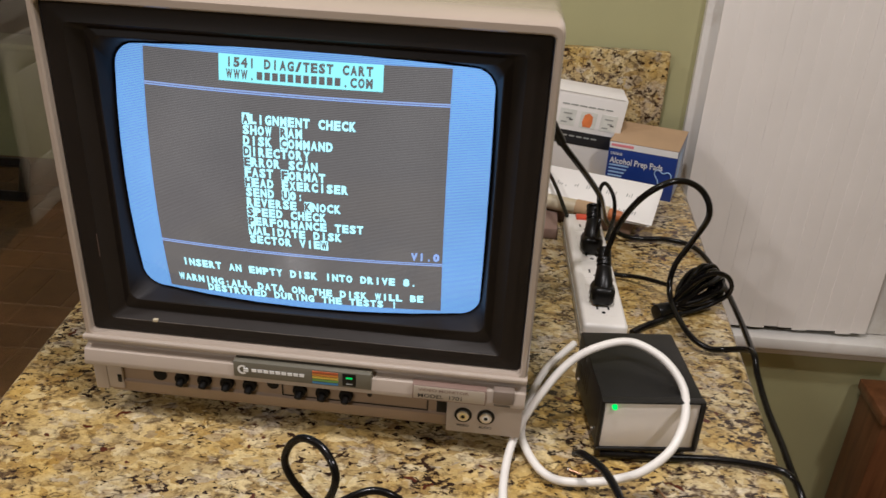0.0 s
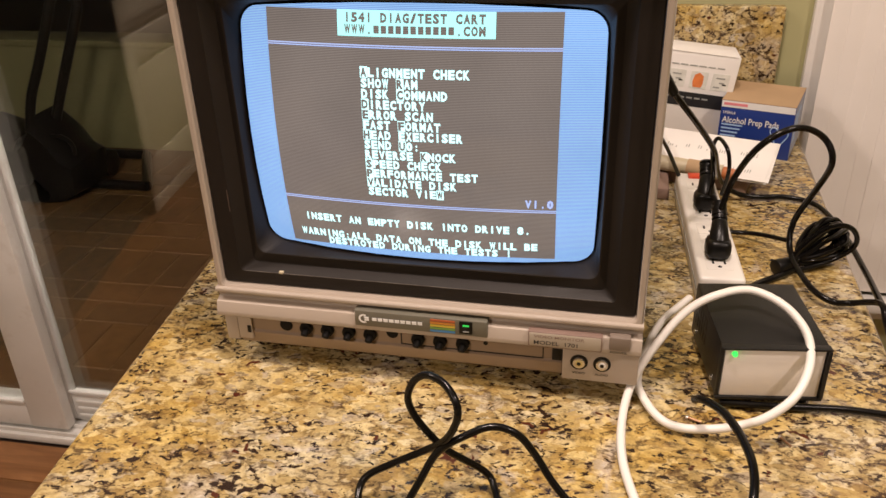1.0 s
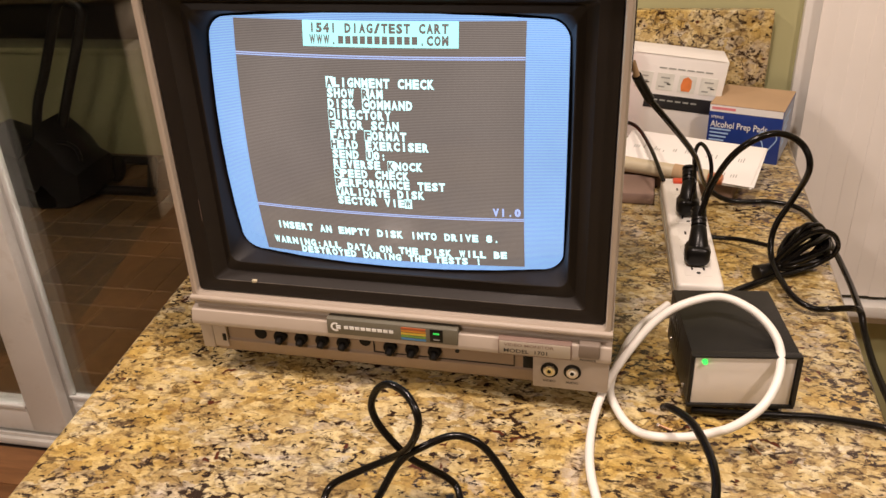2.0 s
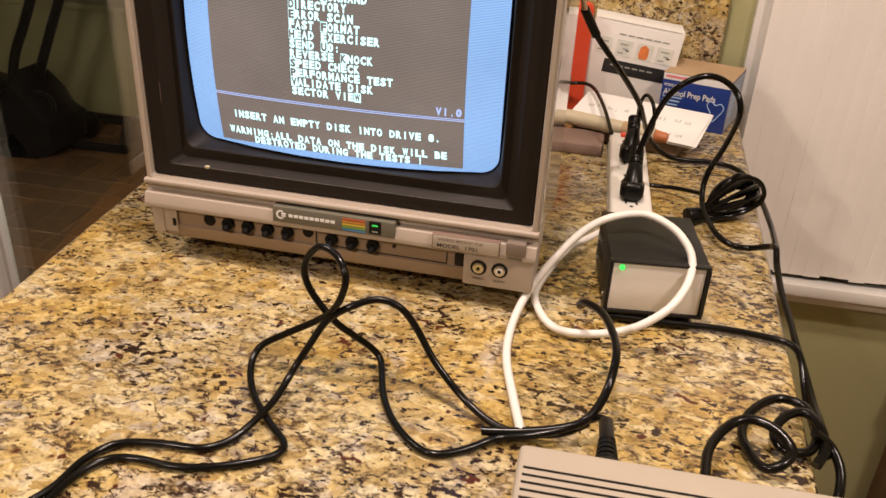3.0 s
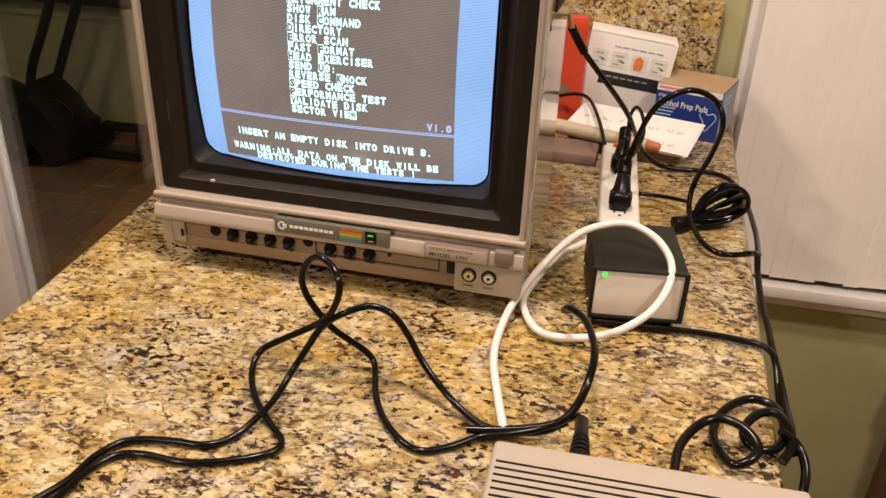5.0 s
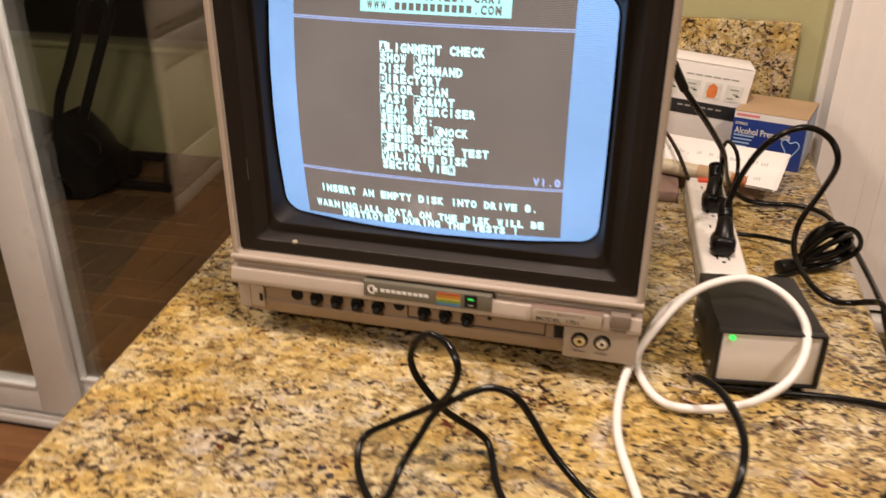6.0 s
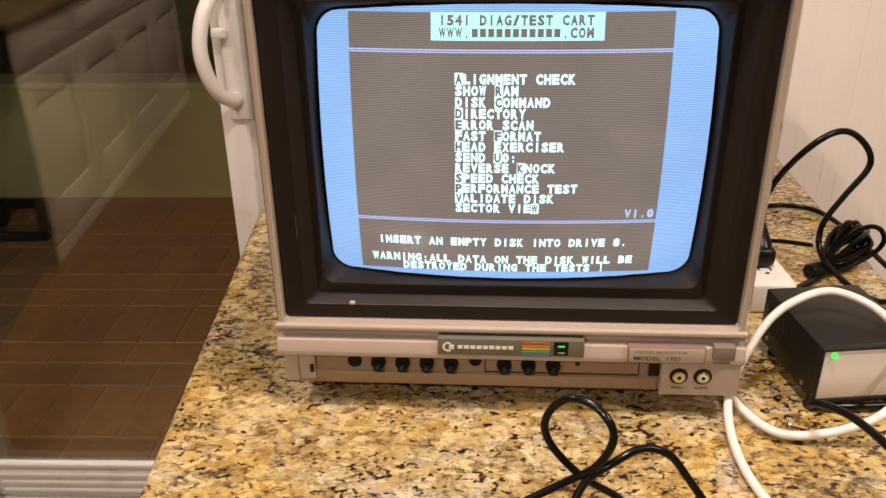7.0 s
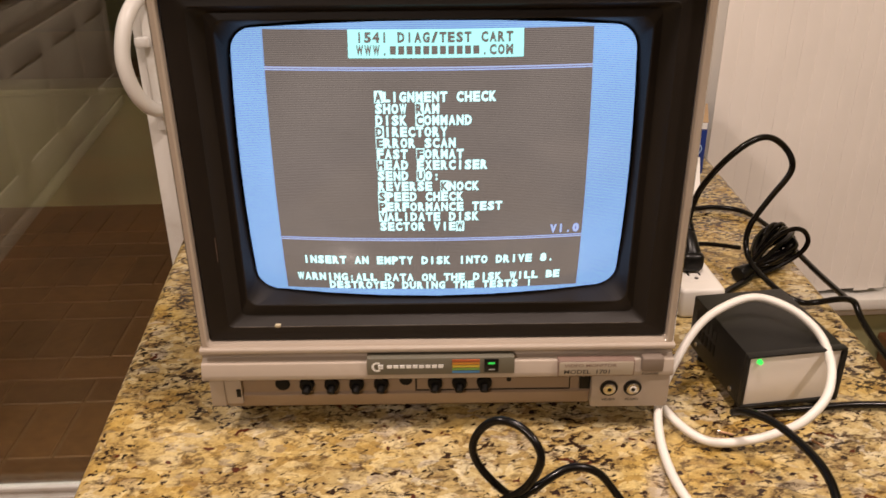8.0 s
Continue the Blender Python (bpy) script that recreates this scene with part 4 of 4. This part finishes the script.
part("switch", box(-0.010, 0.010, 0.280, 0.294, 0.0365, 0.0405, 0.001), RED, pstrip, "red rocker switch")


def plug(name, x, y, label, long=0.05, lean=40):
    """A moulded mains plug with a ribbed neck, standing in an outlet."""
    p = thing(name, pose(x, y, TOP + 0.0378, 0, 0, 0), label, "plug")
    part("body", box(-0.0135, 0.0135, -0.0190, 0.0125, 0.0, 0.024, 0.008, seg=4), BLACK, p)
    part("shoulder", rod((0, -0.006, 0.015), (0.0008, 0.016, 0.036), 0.0125, 0.0085, 18, bevel=0.002), BLACK, p)
    for x in (-0.0140, 0.0128):
        part("grip", box(x, x + 0.0012, -0.010, 0.006, 0.005, 0.018, 0.0005), BLACK, p)
    part("neck", tube([(0, -0.002, 0.016), (0, 0.008, 0.027), (0.001, 0.022, 0.038), (0.001, 0.022 + long * 0.25, 0.042 + long * 0.2)], 0.0076, 12, 5), BLACK, p)
    for k in range(4):
        c = Vector((0.0008, 0.018 + 0.005 * k, 0.036 + 0.0034 * k))
        d = Vector((0, 0.75, 0.6)).normalized()
        part("rib", rod(c, c + d * 0.0026, 0.0088, None, 14), BLACK, p)
    return p


plug("power_plug", 0.1425, 0.854, "black moulded mains plug standing in the power strip")
plug("power_plug", 0.1405, 0.985, "black moulded mains plug standing in the power strip", 0.03)

# ---- cords ----
VIDEO_A = [(-0.266, 0.255, 0.914), (-0.254, 0.282, 0.914), (-0.25, 0.311, 0.914), (-0.235, 0.333, 0.914), (-0.202, 0.341, 0.914), (-0.174, 0.343, 0.914), (-0.157, 0.356, 0.914), (-0.146, 0.376, 0.918), (-0.138, 0.403, 0.922), (-0.134, 0.43, 0.93), (-0.123, 0.443, 0.95), (-0.111, 0.454, 0.97), (-0.092, 0.457, 0.985), (-0.07, 0.466, 0.991), (-0.05, 0.467, 0.985), (-0.035, 0.467, 0.965), (-0.019, 0.458, 0.945), (0.007, 0.444, 0.925), (0.034, 0.428, 0.916), (0.059, 0.421, 0.915), (0.091, 0.422, 0.92), (0.112, 0.434, 0.925)]
VIDEO_B = [(-0.251, 0.259, 0.914), (-0.247, 0.293, 0.914), (-0.234, 0.315, 0.914), (-0.214, 0.321, 0.914), (-0.185, 0.32, 0.914), (-0.161, 0.325, 0.914), (-0.134, 0.337, 0.914), (-0.117, 0.35, 0.914), (-0.115, 0.363, 0.915), (-0.135, 0.383, 0.915), (-0.159, 0.41, 0.916), (-0.174, 0.438, 0.92), (-0.174, 0.458, 0.93), (-0.15, 0.462, 0.946), (-0.122, 0.462, 0.964), (-0.104, 0.455, 0.983), (-0.0945, 0.453, 1.005), (-0.0955, 0.457, 1.018), (-0.106, 0.467, 1.027), (-0.121, 0.475, 1.028), (-0.133, 0.480, 1.017), (-0.139, 0.481, 1.0), (-0.134, 0.479, 0.984), (-0.121, 0.476, 0.968), (-0.108, 0.474, 0.956), (-0.095, 0.478, 0.944), (-0.08, 0.483, 0.93), (-0.07, 0.479, 0.92)]
VIDEO_C = [(-0.07, 0.479, 0.92), (-0.057, 0.439, 0.915), (-0.036, 0.404, 0.914), (-0.007, 0.381, 0.914), (0.018, 0.39, 0.914), (0.042, 0.408, 0.916), (0.065, 0.412, 0.92), (0.091, 0.42, 0.925), (0.112, 0.432, 0.93), (0.123, 0.417, 0.945), (0.124, 0.386, 0.955)]
SERIAL = [(0.030, 0.412, 0.918), (0.060, 0.4165, 0.920), (0.090, 0.422, 0.925), (0.108, 0.428, 0.931), (0.119, 0.437, 0.944), (0.125, 0.452, 0.957), (0.128, 0.478, 0.964), (0.125, 0.507, 0.965), (0.115, 0.543, 0.963), (0.100, 0.566, 0.958), (0.095, 0.578, 0.948)]
PSU_OUT = [(0.124, 0.619, 0.916), (0.18, 0.621, 0.916), (0.236, 0.625, 0.916), (0.284, 0.62, 0.916), (0.3, 0.61, 0.916), (0.3045, 0.592, 0.912), (0.3065, 0.560, 0.895), (0.3060, 0.520, 0.893), (0.3035, 0.480, 0.901), (0.2960, 0.458, 0.914)]
EDGECORD = [(0.283, 0.814, 0.918), (0.301, 0.799, 0.93), (0.303, 0.775, 0.94), (0.303, 0.754, 0.93), (0.303, 0.707, 0.92), (0.305, 0.658, 0.915), (0.305, 0.625, 0.912), (0.308, 0.582, 0.905), (0.309, 0.545, 0.9), (0.307, 0.506, 0.905), (0.301, 0.461, 0.91)]
WHITE = [(0.11, 0.790, 0.925), (0.076, 0.735, 0.925), (0.058, 0.683, 0.92), (0.050, 0.640, 0.92), (0.053, 0.617, 0.919), (0.066, 0.588, 0.918), (0.084, 0.575, 0.918), (0.112, 0.572, 0.922), (0.135, 0.572, 0.929), (0.155, 0.571, 0.941), (0.177, 0.582, 0.956), (0.191, 0.605, 0.969), (0.196, 0.632, 0.979), (0.190, 0.652, 0.989), (0.174, 0.672, 0.997), (0.147, 0.685, 1.001), (0.114, 0.676, 0.996), (0.089, 0.667, 0.981), (0.066, 0.648, 0.958), (0.045, 0.622, 0.932), (0.035, 0.58, 0.92), (0.035, 0.527, 0.915), (0.048, 0.469, 0.915), (0.061, 0.416, 0.92)]
ARCH = [(0.142, 0.875, 0.985), (0.153, 0.881, 1.03), (0.169, 0.847, 1.085), (0.204, 0.853, 1.105), (0.237, 0.868, 1.09), (0.249, 0.861, 1.064), (0.247, 0.901, 1.01), (0.235, 0.915, 0.965), (0.233, 0.895, 0.935), (0.244, 0.835, 0.925), (0.263, 0.812, 0.92), (0.283, 0.814, 0.918)]
MONCORD = [(0.060, 0.840, 1.168), (0.067, 0.850, 1.154), (0.076, 0.860, 1.137), (0.100, 0.890, 1.102), (0.124, 0.930, 1.064), (0.144, 0.972, 1.026), (0.168, 1.066, 0.955), (0.198, 1.092, 0.922), (0.230, 1.097, 0.916), (0.264, 1.101, 0.916), (0.303, 1.079, 0.916), (0.318, 0.997, 0.916), (0.32, 0.895, 0.916), (0.309, 0.797, 0.93)]
STRIPCORD = [(0.009, 1.282, 0.95), (0.042, 1.277, 0.965), (0.076, 1.255, 0.97), (0.099, 1.166, 0.965), (0.115, 1.083, 0.95)]
PLUGLOOP = [(0.142, 0.962, 0.975), (0.144, 0.964, 1.0), (0.144, 1.001, 1.02), (0.152, 1.019, 1.03), (0.161, 0.991, 1.025), (0.165, 0.984, 1.0), (0.153, 0.942, 0.985)]
COIL = [(0.197, 0.384, 0.93), (0.203, 0.421, 0.93), (0.22, 0.451, 0.932), (0.238, 0.46, 0.935), (0.256, 0.451, 0.935), (0.266, 0.435, 0.93), (0.257, 0.422, 0.925), (0.245, 0.422, 0.92), (0.237, 0.443, 0.917), (0.235, 0.467, 0.917), (0.246, 0.493, 0.92), (0.269, 0.513, 0.922), (0.29, 0.506, 0.922), (0.294, 0.476, 0.92), (0.285, 0.454, 0.918), (0.266, 0.449, 0.918), (0.259, 0.466, 0.92), (0.27, 0.485, 0.925), (0.287, 0.494, 0.925), (0.296, 0.477, 0.925), (0.296, 0.455, 0.92), (0.288, 0.441, 0.915)]
COIL2 = [(0.287, 0.462, 0.93), (0.301, 0.463, 0.92), (0.3085, 0.449, 0.910), (0.3075, 0.433, 0.897), (0.302, 0.418, 0.872), (0.296, 0.409, 0.840), (0.294, 0.404, 0.800)]


def cord(name, pts, r, mat, label, category="cable", steps=8):
    low = min(p[2] for p in pts)
    ob = thing(name, pose(pts[0][0], pts[0][1], low - r), label, category)
    off = Vector(ob.location)
    part("jacket", tube([Vector(p) - off for p in pts], r, 10, steps), mat, ob)
    return ob


R1C = 0.0031
video = cord("video_cable", VIDEO_A, R1C, BLACK_CORD, "black round cable lying in bends on the granite")
video2 = cord("video_cable", VIDEO_B + VIDEO_C[1:], R1C, BLACK_CORD, "black cable with one raised loop plugged into the drive")
off = Vector(video2.location)
end = [Vector(p) - off for p in ((0.1235, 0.408, 0.949), (0.1238, 0.380, 0.956), (0.1240, 0.352, 0.957), (0.1240, 0.318, 0.957))]
part("strain_relief", tube(end[:3], 0.0056, 12, 5), BLACK, video2)
part("connector", rod(end[2], end[3], 0.0092, 0.0122, 18, bevel=0.001), BLACK, video2, "round black plug at the cable end")
for k in range(5):
    c = end[1] + (end[2] - end[1]) * (k / 5 + 0.05)
    part("relief_rib", rod(c, c + Vector((0, -0.003, 0)), 0.0064 + 0.0005 * k, None, 12), BLACK, video2)
cord("serial_cable", SERIAL, 0.0036, BLACK_CORD, "thick black cable rising beside the power box")
cord("supply_cord", PSU_OUT, 0.0034, BLACK_CORD, "black supply cord running off the counter edge")
cord("white_cable", WHITE, 0.0040, WHITE_CORD, "white cable looped over the power supply box")
cord("extension_lead", ARCH + EDGECORD[1:], 0.0036, BLACK_CORD, "black mains cord arching up from the power strip")
mc = cord("mains_lead", MONCORD, 0.0036, BLACK_CORD, "black lead with a long moulded end on the boxes")
off = Vector(mc.location)
part("sleeve", tube([Vector(p) - off for p in MONCORD[:3]], 0.0052, 12, 5), BLACK, mc)
part("bare_end", rod(Vector((0.0555, 0.836, 1.184)) - off, Vector((0.0600, 0.840, 1.168)) - off, 0.0026, 0.0034, 12), CARD, mc, "pale bare end of the lead")
cord("strip_cord", STRIPCORD, 0.0030, BLACK_CORD, "thin black cord running into the power strip")
cord("plug_cord", PLUGLOOP, 0.0026, BLACK_CORD, "thin black cord in a small upright loop")
cord("coiled_cord", COIL, 0.0040, BLACK_CORD, "thick black cord lying in loose coils beside the drive")
cord("coiled_cord", COIL2, 0.0040, BLACK_CORD, "thick black cord end hanging over the counter edge")
# bundle
bundle = thing("cord_bundle", pose(0.268, 0.916, TOP), "bundle of folded black cord beside the power strip", "cable")
rng = random.Random(11)
axis = Vector((0.74, 0.62, 0.24)).normalized()
side = Vector((-0.62, 0.78, 0.0)).normalized()
over = axis.cross(side)
for k in range(14):
    roll, half, wide = rng.uniform(-1.5, 1.5), rng.uniform(0.030, 0.043), rng.uniform(0.9, 1.5)
    push = rng.uniform(-0.004, 0.006)
    pts = []
    for s in range(15):
        an = 2 * math.pi * s / 14
        u, v = math.cos(an), math.sin(an) * (0.010 + 0.006 * (1 + math.cos(an))) * wide
        p = Vector((0.002, 0.004, 0.024)) + axis * (u * half + push) + (side * math.cos(roll) + over * math.sin(roll)) * v
        p += Vector((rng.uniform(-1, 1), rng.uniform(-1, 1), rng.uniform(-1, 1))) * 0.0016
        p.z = max(0.0032, p.z)
        pts.append(p)
    part("turn", tube(pts, 0.0028, 8, 5), BLACK_CORD, bundle)
part("turn", tube([(-0.036, -0.020, 0.010), (-0.020, -0.020, 0.036), (-0.004, -0.022, 0.056), (0.012, -0.025, 0.066), (0.027, -0.023, 0.061), (0.036, -0.019, 0.046), (0.034, -0.014, 0.030), (0.020, -0.012, 0.016), (-0.004, -0.020, 0.008), (-0.030, -0.030, 0.005)], 0.0030, 8, 6), BLACK_CORD, bundle)
part("end_plug", rod((-0.030, -0.020, 0.011), (-0.052, -0.034, 0.010), 0.0075, 0.0100, 16, bevel=0.002), BLACK, bundle, "moulded black plug at the cord's end")
part("tail", tube([(-0.03, -0.028, 0.006), (-0.05, -0.045, 0.004), (-0.07, -0.06, 0.0035), (-0.085, -0.075, 0.0035)], 0.0045, 8, 5), BLACK_CORD, bundle)
part("tail", tube([(-0.03, 0.02, 0.02), (-0.06, 0.05, 0.012), (-0.095, 0.06, 0.008), (-0.11, 0.04, 0.02)], 0.0030, 8, 5), BLACK_CORD, bundle)

# ---- floppy drive ----
drive = thing("floppy_drive", pose(0.066, 0.302, TOP, 0, 0, 0.3), "beige disk drive case with slotted top vents", "disk drive")
part("case", box(0, 0.200, -0.374, 0, 0.006, 0.097, 0.004, seg=3), BEIGE_DRIVE, drive)
for k in range(16):
    y = -0.021 - k * 0.0062
    part("vent_slot", box(0.004, 0.196, y - 0.0019, y, 0.0955, 0.0972), BLACK, drive, smooth=False)
for x in (0.02, 0.18):
    for y in (-0.35, -0.02):
        part("foot", rod((x, y, 0), (x, y, 0.008), 0.008, None, 12), BLACK, drive)

# ---- boxes and papers at the back ----


def carton(x, y, z, turn, w, d, h, mat, label, tilt=0.0, name="carton"):
    t = thing(name, pose(x, y, z, 0, tilt, turn), label, "box")
    part("carton_body", box(0, w, 0, d, 0, h, 0.0012), mat, t)
    return t


white_box = carton(0.0528, 1.3250, TOP + 0.0172, 0.5, 0.150, 0.070, 0.1430, PAPER, "white printed carton with a black band", 6.5, "white_carton")
F = -0.0006
part("black_band", box(0.030, 0.1475, F, 0.001, 0.055, 0.078), INK, white_box, smooth=False)
for k in range(6):
    part("band_bar", box(0.042 + k * 0.0125, 0.051 + k * 0.0125, F - 0.0004, F, 0.068, 0.0705), INK_GREY, white_box, smooth=False)
for k in range(6):
    part("heading_bar", box(0.045 + k * 0.0145, 0.0565 + k * 0.0145, F, 0.001, 0.1215, 0.1235), INK_GREY, white_box, smooth=False)
for k, x in enumerate((0.010, 0.044, 0.079, 0.113)):
    part("picture_panel", box(x, x + 0.027, F, 0.001, 0.086, 0.114), PRINT_PALE, white_box, smooth=False)
    if k == 2:
        part("picture", prism([(x + 0.006, 0), (x + 0.019, 0), (x + 0.021, 0.007), (x + 0.020, 0.019), (x + 0.013, 0.024), (x + 0.006, 0.020), (x + 0.004, 0.009)], 0, 0.0012), INK_ORANGE, white_box, smooth=False).matrix_basis = pose(0, 0.0002, 0.088, 90, 0, 0)
    else:
        for q, (u, w) in enumerate(((0.004, 0.010), (0.012, 0.008), (0.006, 0.014))):
            part("picture_bar", box(x + u, x + u + w, F - 0.0003, F, 0.0905 + q * 0.0075, 0.0928 + q * 0.0075), INK_GREY, white_box, smooth=False)
        part("picture_bar", box(x + 0.017, x + 0.023, F - 0.0005, F, 0.0960, 0.0978), INK, white_box, smooth=False)
part("flap", box(0.004, 0.144, -0.001, 0.030, 0.1428, 0.1438), PAPER, white_box, smooth=False)

prep = carton(0.1910, 1.2890, TOP, -18.0, 0.111, 0.112, 0.086, BOX_BLUE, "blue printed box of prep pads with a plain card top", 0.0, "prep_pad_box")
part("card_top", box(0.0, 0.111, 0.0, 0.112, 0.0862, 0.0872), CARD, prep, "plain brown card top", smooth=False)
part("white_band", box(0.0008, 0.1102, F, 0.001, 0.0755, 0.0857), INK_WHITE, prep, smooth=False)
part("brand_bar", box(0.004, 0.040, F - 0.0003, F, 0.0790, 0.0832), INK_PINK, prep, smooth=False)
letters("sterile_text", "STERILE", 0.0042, INK_WHITE, Matrix.Translation((0.004, F - 0.0003, 0.0650)) @ FACE, prep, 0.019)
letters("name_text", "Alcohol Prep Pads", 0.0105, INK_WHITE, Matrix.Translation((0.004, F - 0.0003, 0.0505)) @ FACE, prep, 0.086)
for k in range(4):
    part("small_bar", box(0.004, 0.036 - 0.003 * k, F - 0.0003, F, 0.046 - k * 0.006, 0.0485 - k * 0.006), INK_SKY, prep, smooth=False)
part("emblem_line", tube([(0.085, F, 0.034), (0.078, F, 0.045), (0.084, F, 0.052), (0.092, F, 0.046), (0.100, F, 0.050), (0.106, F, 0.042), (0.098, F, 0.028), (0.090, F, 0.018), (0.085, F, 0.034)], 0.0009, 6, 5), INK_SKY, prep)
part("side_panel", box(0.1104, 0.1112, 0.004, 0.109, 0.003, 0.083), SIDE_PRINT, prep, "pale blue-grey printed side", smooth=False)
for k in range(5):
    part("side_bar", box(0.1108, 0.1116, 0.012, 0.070 - 0.008 * k, 0.066 - k * 0.010, 0.0715 - k * 0.010), INK_SKY, prep, smooth=False)

sheet_pack = thing("printed_paper_pad", pose(0.042, 1.165, TOP, 0, 0, -18.0), "stack of white printed paper lying askew", "paper")
for k, (dx, dy, r) in enumerate(((0, 0, 0), (0.003, -0.002, 1.2), (-0.002, 0.002, -0.8))):
    s_ = part("leaf", box(0, 0.205, 0.0, 0.106, k * 0.0016, 0.0014 + k * 0.0016, 0.0004), PAPER, sheet_pack)
    s_.matrix_basis = pose(dx, dy, 0.0225, 12, 0, r)
part("packet", box(0.01, 0.18, 0.008, 0.098, 0.0, 0.0220, 0.003), CARD_GREY, sheet_pack)
rng = random.Random(3)
for r_ in range(2):
    for k in range(11):
        if rng.random() < 0.2:
            continue
        x = 0.018 + k * 0.0155 + rng.uniform(-0.002, 0.002)
        y = 0.058 - r_ * 0.040 + rng.uniform(-0.003, 0.003)
        for q in range(rng.randint(1, 3)):
            part("print_bar", box(x + q * 0.0035, x + q * 0.0035 + 0.0012, y, y + rng.uniform(0.004, 0.011), 0.0046, 0.0050), INK_GREY, sheet_pack, smooth=False).matrix_basis = pose(-0.002, 0.002, 0.0225, 12, 0, -0.8)

packet = thing("brown_packet", pose(0.040, 1.112, TOP, 0, 0, -2), "flat brown packet lying on the granite", "packet")
part("wrapper", box(-0.06, 0.066, -0.027, 0.045, 0.0, 0.018, 0.004), CARD_GREY, packet)
tube_thing = thing("sealant_tube", pose(0.039, 1.172, TOP + 0.0182, 0, 0, -20), "cream plastic tube with an orange tip", "tube")
part("barrel", rod((-0.06, 0, 0.0125), (0.150, 0, 0.0125), 0.0120, 0.0110, 20, bevel=0.002), CREAM, tube_thing)
part("band", rod((0.100, 0, 0.0125), (0.125, 0, 0.0125), 0.0122, None, 20), CARD, tube_thing)
part("tip", rod((0.150, 0, 0.0125), (0.170, 0, 0.0125), 0.0095, 0.0075, 16, bevel=0.002), ORANGE_TIP, tube_thing)
pouch = thing("red_plastic_sheath", pose(0.0390, 1.308, TOP, -2, 0, 2), "tall glossy red plastic sheath leaning on the backsplash", "sheath")
part("body", loft([rounded(-0.0245, 0.0245, 0.0, 0.180, -0.010, 0.012), rounded(-0.0260, 0.0260, -0.0, 0.183, -0.004, 0.012), rounded(-0.0260, 0.0260, 0.0, 0.183, 0.006, 0.012), rounded(-0.0245, 0.0245, 0.0, 0.180, 0.010, 0.012)], True), RED, pouch)
part("front", loft([rounded(-0.0245, 0.0245, 0.0, 0.180, -0.010, 0.012), rounded(-0.018, 0.018, 0.006, 0.168, -0.0118, 0.014), rounded(-0.006, 0.006, 0.03, 0.12, -0.0124, 0.004)], True), RED, pouch)
part("opening", rod((-0.008, -0.0128, 0.056), (-0.008, -0.0118, 0.056), 0.010, None, 20), CARD_GREY, pouch, "dark round hole")

# small screws left on the granite
for x, y, a in ((0.173, 0.581, -55), (0.095, 0.597, -25)):
    sc = thing("loose_screw", pose(x, y, TOP + 0.0021, 0, 0, a), "small loose metal screw on the granite", "screw", "loose screws")
    part("shank", rod((0, 0, 0), (0.012, 0, 0), 0.0013, 0.001, 8), COPPER, sc)
    part("head", rod((-0.0018, 0, 0), (0, 0, 0), 0.0021, None, 12), METAL, sc)

# ---- floor planks ----
PLANK_W = 0.125
plank_mesh = {}
for length in (0.3, 0.6, 0.9, 1.2):
    me = bpy.data.meshes.new("plank")
    bm = box(0, length - 0.002, 0, PLANK_W - 0.002, -0.011, 0.0, 0.0012, seg=1)
    bm.to_mesh(me)
    bm.free()
    me.materials.append(OAK_FLOOR)
    plank_mesh[length] = me
rng = random.Random(8)
for row in range(38):
    y = WALL_Y - 0.05 - PLANK_W * (row + 1)
    x = ROOM_X0 - rng.uniform(0.0, 0.1)
    while x < ROOM_X1 - 0.05:
        fits = [v for v in (0.9, 1.2) if x + v < ROOM_X1 + 0.11] or [v for v in (0.3, 0.6) if x + v < ROOM_X1 + 0.11]
        if not fits:
            break
        length = rng.choice(fits) if len(fits) == 2 and fits[0] == 0.9 else fits[-1]
        ob = new("plank", plank_mesh[length])
        ob.parent = floor
        ob.location = (x, y, 0)
        x += length

# ---- bricks outside the door: bands of upright bricks between two running courses ----
BRICK_L, BRICK_W, JOINT = 0.235, 0.1175, 0.007


def brick_mesh(lx, ly):
    me = bpy.data.meshes.new("brick")
    bm = box(0, lx - JOINT, 0, ly - JOINT, -0.05, -0.002, 0.003, seg=1)
    bm.to_mesh(me)
    bm.free()
    me.materials.append(BRICK)
    return me


across, upright = brick_mesh(BRICK_L, BRICK_W), brick_mesh(BRICK_W, BRICK_L)
y, course = 1.597, 1
while y < 3.35:
    mesh, step, deep = (upright, BRICK_W, BRICK_L) if course % 3 == 2 else (across, BRICK_L, BRICK_W)
    x = -3.0 - (BRICK_L / 2 if course % 3 == 1 else 0.0)
    while x < -0.45:
        ob = new("brick", mesh)
        ob.parent = pavement
        ob.location = (x, y, 0)
        x += step
    y += deep
    course += 1
